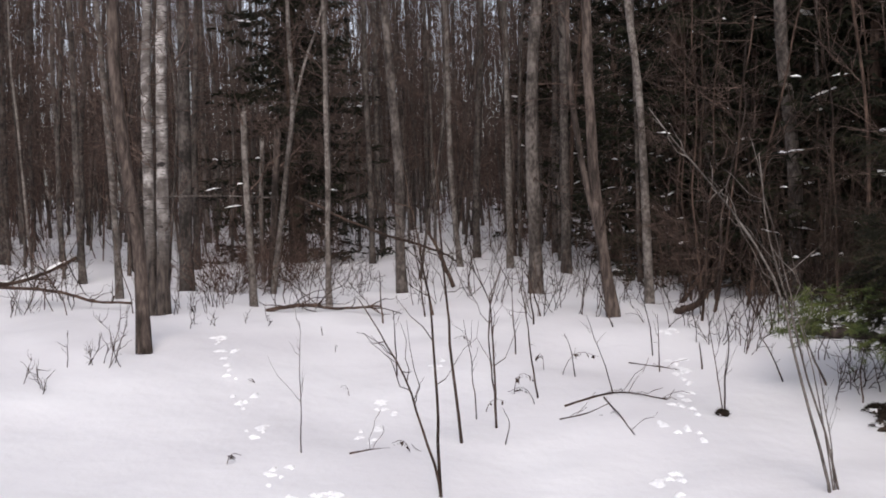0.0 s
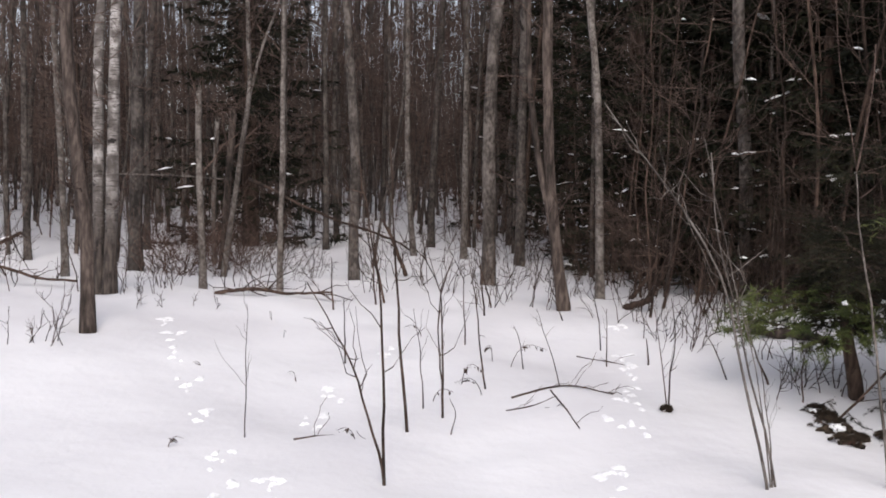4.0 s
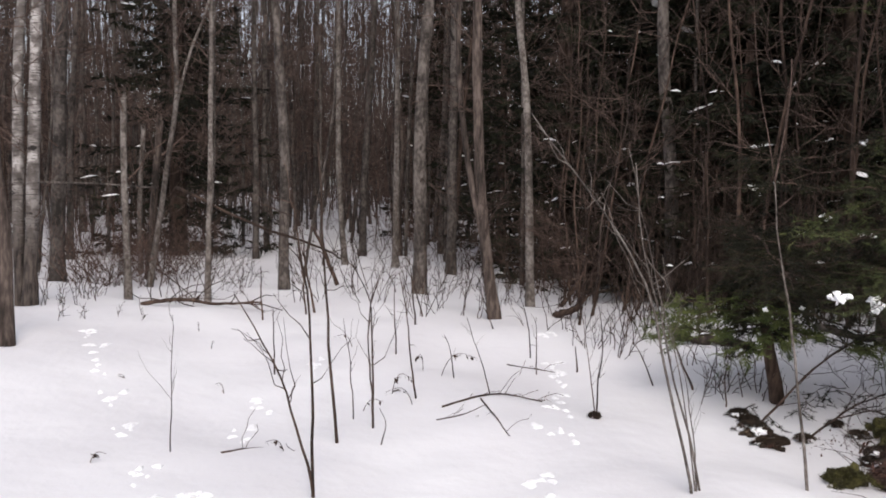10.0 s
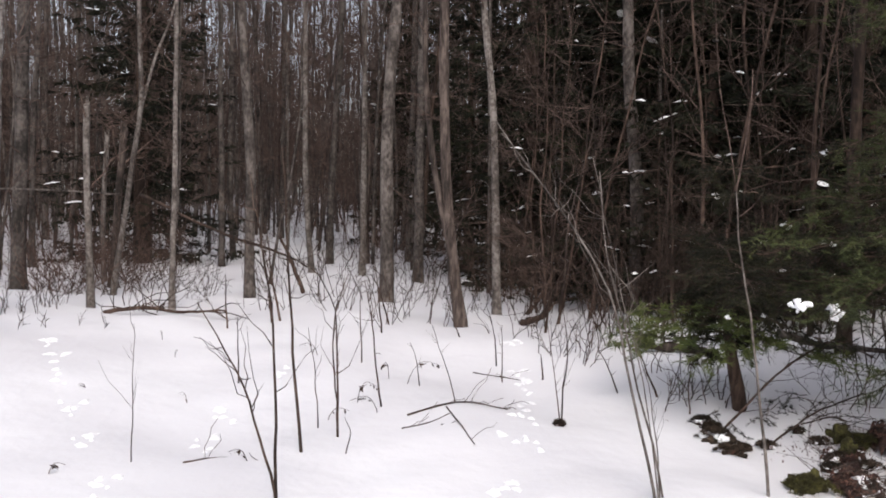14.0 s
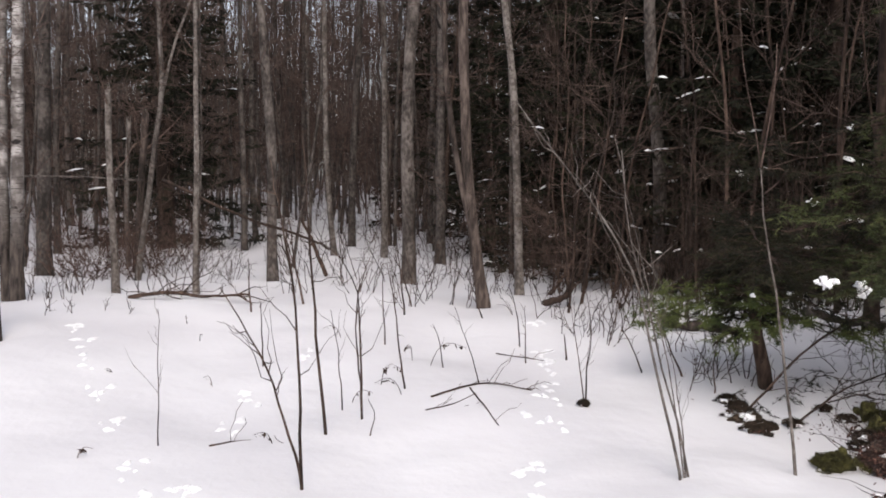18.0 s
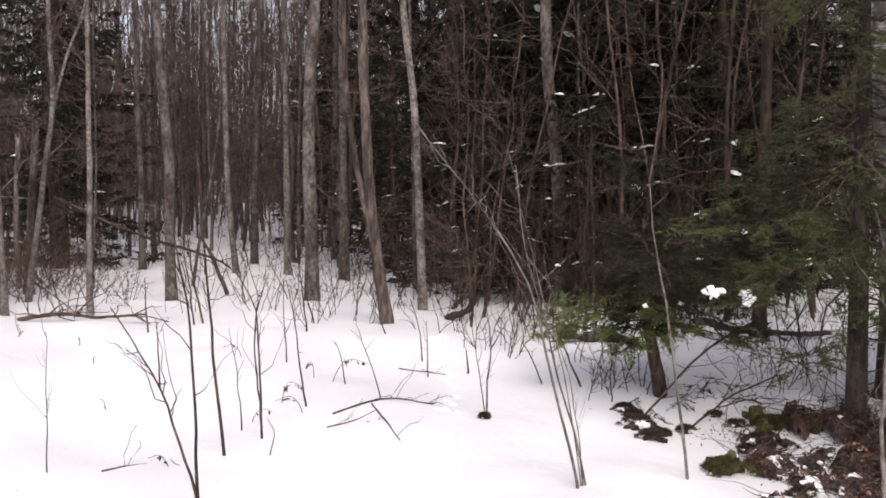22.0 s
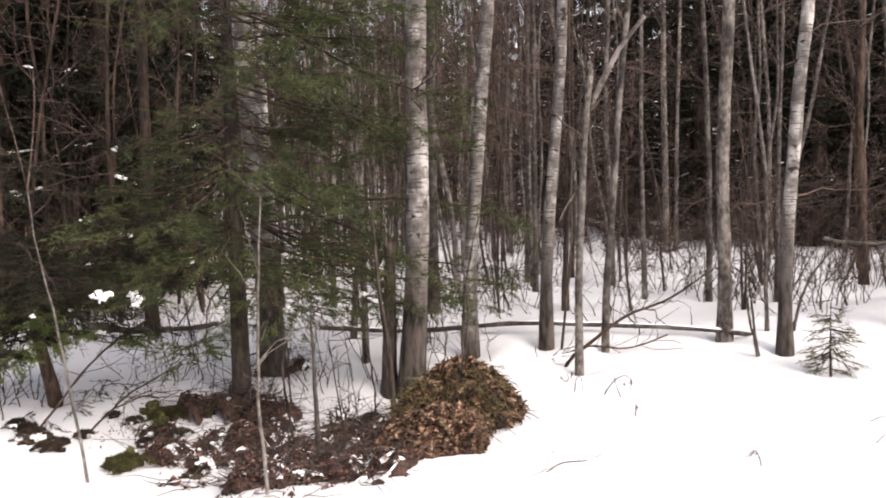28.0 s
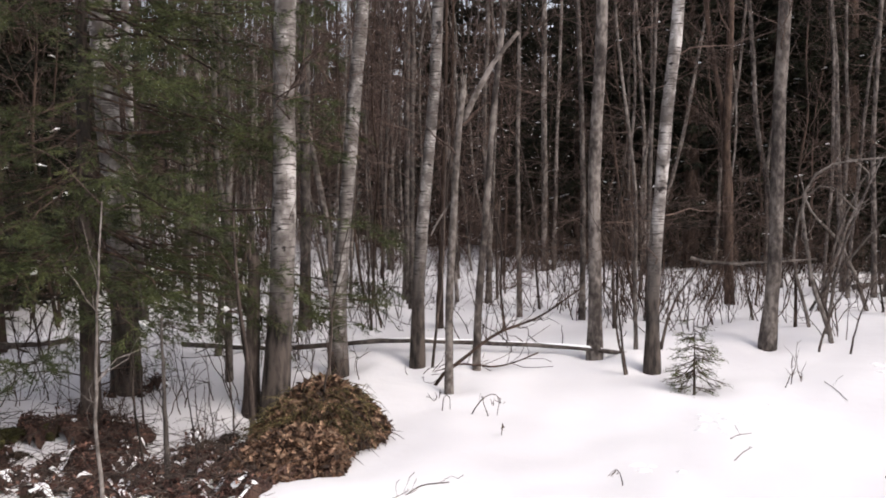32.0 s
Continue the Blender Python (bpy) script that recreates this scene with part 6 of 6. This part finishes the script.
for k, (x, y, turn, length) in enumerate(((3.92, 6.68, 200, 0.45), (3.55, 6.5, 240, 0.4), (4.05, 6.4, 160, 0.4), (3.16, 6.52, 215, 0.3), (4.2, 6.25, 185, 0.35), (3.08, 6.2, 265, 0.25), (3.75, 6.6, 300, 0.35))):
    fir_spray(x, y, turn, length, 730 + k)


# ---- snow caught on the boughs ----
def bough_snow(spines, i, f, size, seed, p=None):
    rng = np.random.default_rng(seed)
    p = spines[i][min(8, int(f * 8))] if p is None else np.array(p)
    ob = new("snow_clump", lump(rng, (size, size * 0.75, size * 0.65), 3, 0.8))
    ob.location = p + np.array([0, 0, size * 0.28])
    ob.rotation_euler = (0.15, 0.1, rng.uniform(0, 6))
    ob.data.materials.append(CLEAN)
    tagged(ob, "clump of white snow resting on a fir bough", "snow", "snow on the fir boughs")


for i, f, size in ((4, 0.7, 0.02), (9, 0.7, 0.022), (15, 0.6, 0.02)):
    bough_snow(young_boughs, i, f, size, 400 + i * 7 + int(f * 10))
for size, p in ((0.036, (3.0, 5.17, 0.98)), (0.026, (3.06, 5.19, 1.0)), (0.02, (2.98, 5.17, 1.02)), (0.036, (3.32, 5.34, 0.95)), (0.032, (3.37, 5.35, 0.92)), (0.028, (3.33, 5.34, 0.9)), (0.018, (2.94, 5.17, 1.0)), (0.018, (2.9, 5.9, 0.83))):
    bough_snow(young_boughs, 0, 0, size, 450 + int(size * 1000), p)
for i, f, size in ((0, 0.5, 0.02), (2, 0.6, 0.025), (9, 0.5, 0.03), (5, 0.7, 0.03), (6, 0.5, 0.025), (26, 0.6, 0.025), (33, 0.5, 0.03), (39, 0.6, 0.03), (45, 0.5, 0.03)):
    bough_snow(edge_boughs, i, f, size, 500 + i)


# ---- hare tracks ----
def hare_track(points, gap, seed):
    """Clusters of prints in snow whiter than the ground's, along a line over the clearing."""
    rng = np.random.default_rng(seed)
    line = curve([(x, y, 0) for x, y in points], 60)
    d = np.concatenate([[0], np.cumsum(np.linalg.norm(np.diff(line, axis=0), axis=1))])
    for s in np.arange(0.1, d[-1], gap):
        s += rng.uniform(-0.2, 0.2)
        x, y = np.interp(s, d, line[:, 0]), np.interp(s, d, line[:, 1])
        root = new("hare_print")
        z = lie(x, y)
        root.location = (x, y, z)
        tagged(root, "cluster of hare prints in whiter snow", "animal track", "hare tracks over the snow")
        for j, (u, v) in enumerate(((-0.05, 0.1), (0.05, 0.12), (0.0, -0.04), (0.02, -0.16), (-0.04, 0.03), (0.03, 0.05), (0.0, -0.1))):
            if rng.random() < 0.2:
                continue
            px, py = u + rng.normal(0, 0.03), v + rng.normal(0, 0.05)
            size = rng.uniform(0.034, 0.058) if j < 2 else rng.uniform(0.014, 0.034)
            turn = rng.uniform(0, 6.283)
            ang, ring = np.meshgrid(np.arange(16) * math.pi / 8, [0.3, 0.6, 0.85, 1.0])
            edge = 1 + 0.25 * np.sin(2 * ang + turn) + 0.2 * np.sin(3 * ang + 2 * turn) + 0.16 * np.sin(5 * ang + 3 * turn)
            qx, qy = px + size * ring * edge * np.cos(ang), py + size * 1.3 * ring * edge * np.sin(ang)
            low = np.array([lie(x + a, y + b) for a, b in zip(qx.ravel(), qy.ravel())]).reshape(qx.shape) - z
            qz = low + 0.016 * (1 - ring ** 2) - 0.003 + 0.004 * np.sin(5 * ang + turn) * (1 - ring)      # a soft low heap that runs out into the snow
            i = np.arange(64).reshape(4, 16)
            g = Geo().add(np.concatenate([np.stack([qx, qy, qz], -1).reshape(-1, 3), [[px, py, lie(x + px, y + py) - z + 0.013]]]),
                          np.stack([i[:-1], i[1:], np.roll(i[1:], -1, 1), np.roll(i[:-1], -1, 1)], -1).reshape(-1, 4),
                          np.stack([np.full(16, 64), i[0], np.roll(i[0], -1)], -1))
            part("print", g, PRINT_SNOW, root)


hare_track([(-0.95, 4.9), (-1.0, 5.48), (-1.47, 6.83), (-1.9, 8.16), (-2.12, 8.91), (-2.55, 9.88)], 0.75, 601)
hare_track([(1.2, 4.8), (1.3, 5.33), (1.61, 6.19), (1.88, 7.37), (2.1, 8.4), (2.17, 9.06)], 0.55, 602)
hare_track([(-0.68, 5.2), (-0.57, 6.39), (-0.43, 7.12), (-0.28, 7.66), (0.1, 8.6)], 0.95, 603)
hare_track([(7.01, 1.84), (7.16, 1.82), (7.55, 1.62)], 0.6, 604)
hare_track([(5.77, 1.86), (6.60, 1.83), (7.21, 1.84), (7.72, 1.76)], 0.55, 605)
hare_track([(7.54, 0.37), (8.58, 0.92), (8.90, 1.16)], 0.7, 606)


# ---- withered weeds poking through ----
def withered_weed(x, y, h, n, seed):
    """A bent stalk with a few hanging dead leaves."""
    rng = np.random.default_rng(seed)
    root = new("withered_weed")
    root.location = (x, y, lie(x, y))
    tagged(root, "bent withered stalk with curled dead leaves in the snow", "weed", "withered weeds in the snow")
    a = rng.uniform(0, 6.283)
    way = np.array([math.cos(a), math.sin(a) * 0.3, 0])
    path = curve([(0, 0, -0.05), (0, 0, 0.01), way * h * 0.6 + [0, 0, h * 0.9], way * h * 1.5 + [0, 0, h * 0.7]], 9)
    part("stalk", tubes(Geo(), path, np.linspace(0.004, 0.0015, 9), 5), DARK, root)
    p, _, _ = off_paths(rng, path[None], n, 0.45)
    for q in p:
        part("leaf", leaves(Geo(), rng, q[:1], q[1:2], q[2:] - 0.02, rng.uniform(0.012, 0.026)), DARK, root, smooth=False)


withered_weed(-0.78, 7.40, 0.09, 3, 800)
withered_weed(-1.41, 5.88, 0.07, 3, 801)
withered_weed(0.29, 6.87, 0.1, 4, 802)
withered_weed(0.65, 6.90, 0.14, 12, 803)
withered_weed(0.52, 7.16, 0.18, 14, 804)
withered_weed(0.97, 7.71, 0.2, 14, 805)
withered_weed(-0.25, 5.96, 0.08, 9, 806)
withered_weed(0.83, 7.90, 0.16, 12, 807)
withered_weed(0.24, 8.63, 0.12, 3, 808)
withered_weed(5.82, 3.04, 0.1, 4, 809)
withered_weed(5.40, 1.96, 0.12, 5, 810)
withered_weed(-1.04, 8.77, 0.08, 1, 811)
withered_weed(-1.60, 7.73, 0.04, 2, 812)
withered_weed(-1.24, 9.39, 0.1, 2, 813)


build_ground()
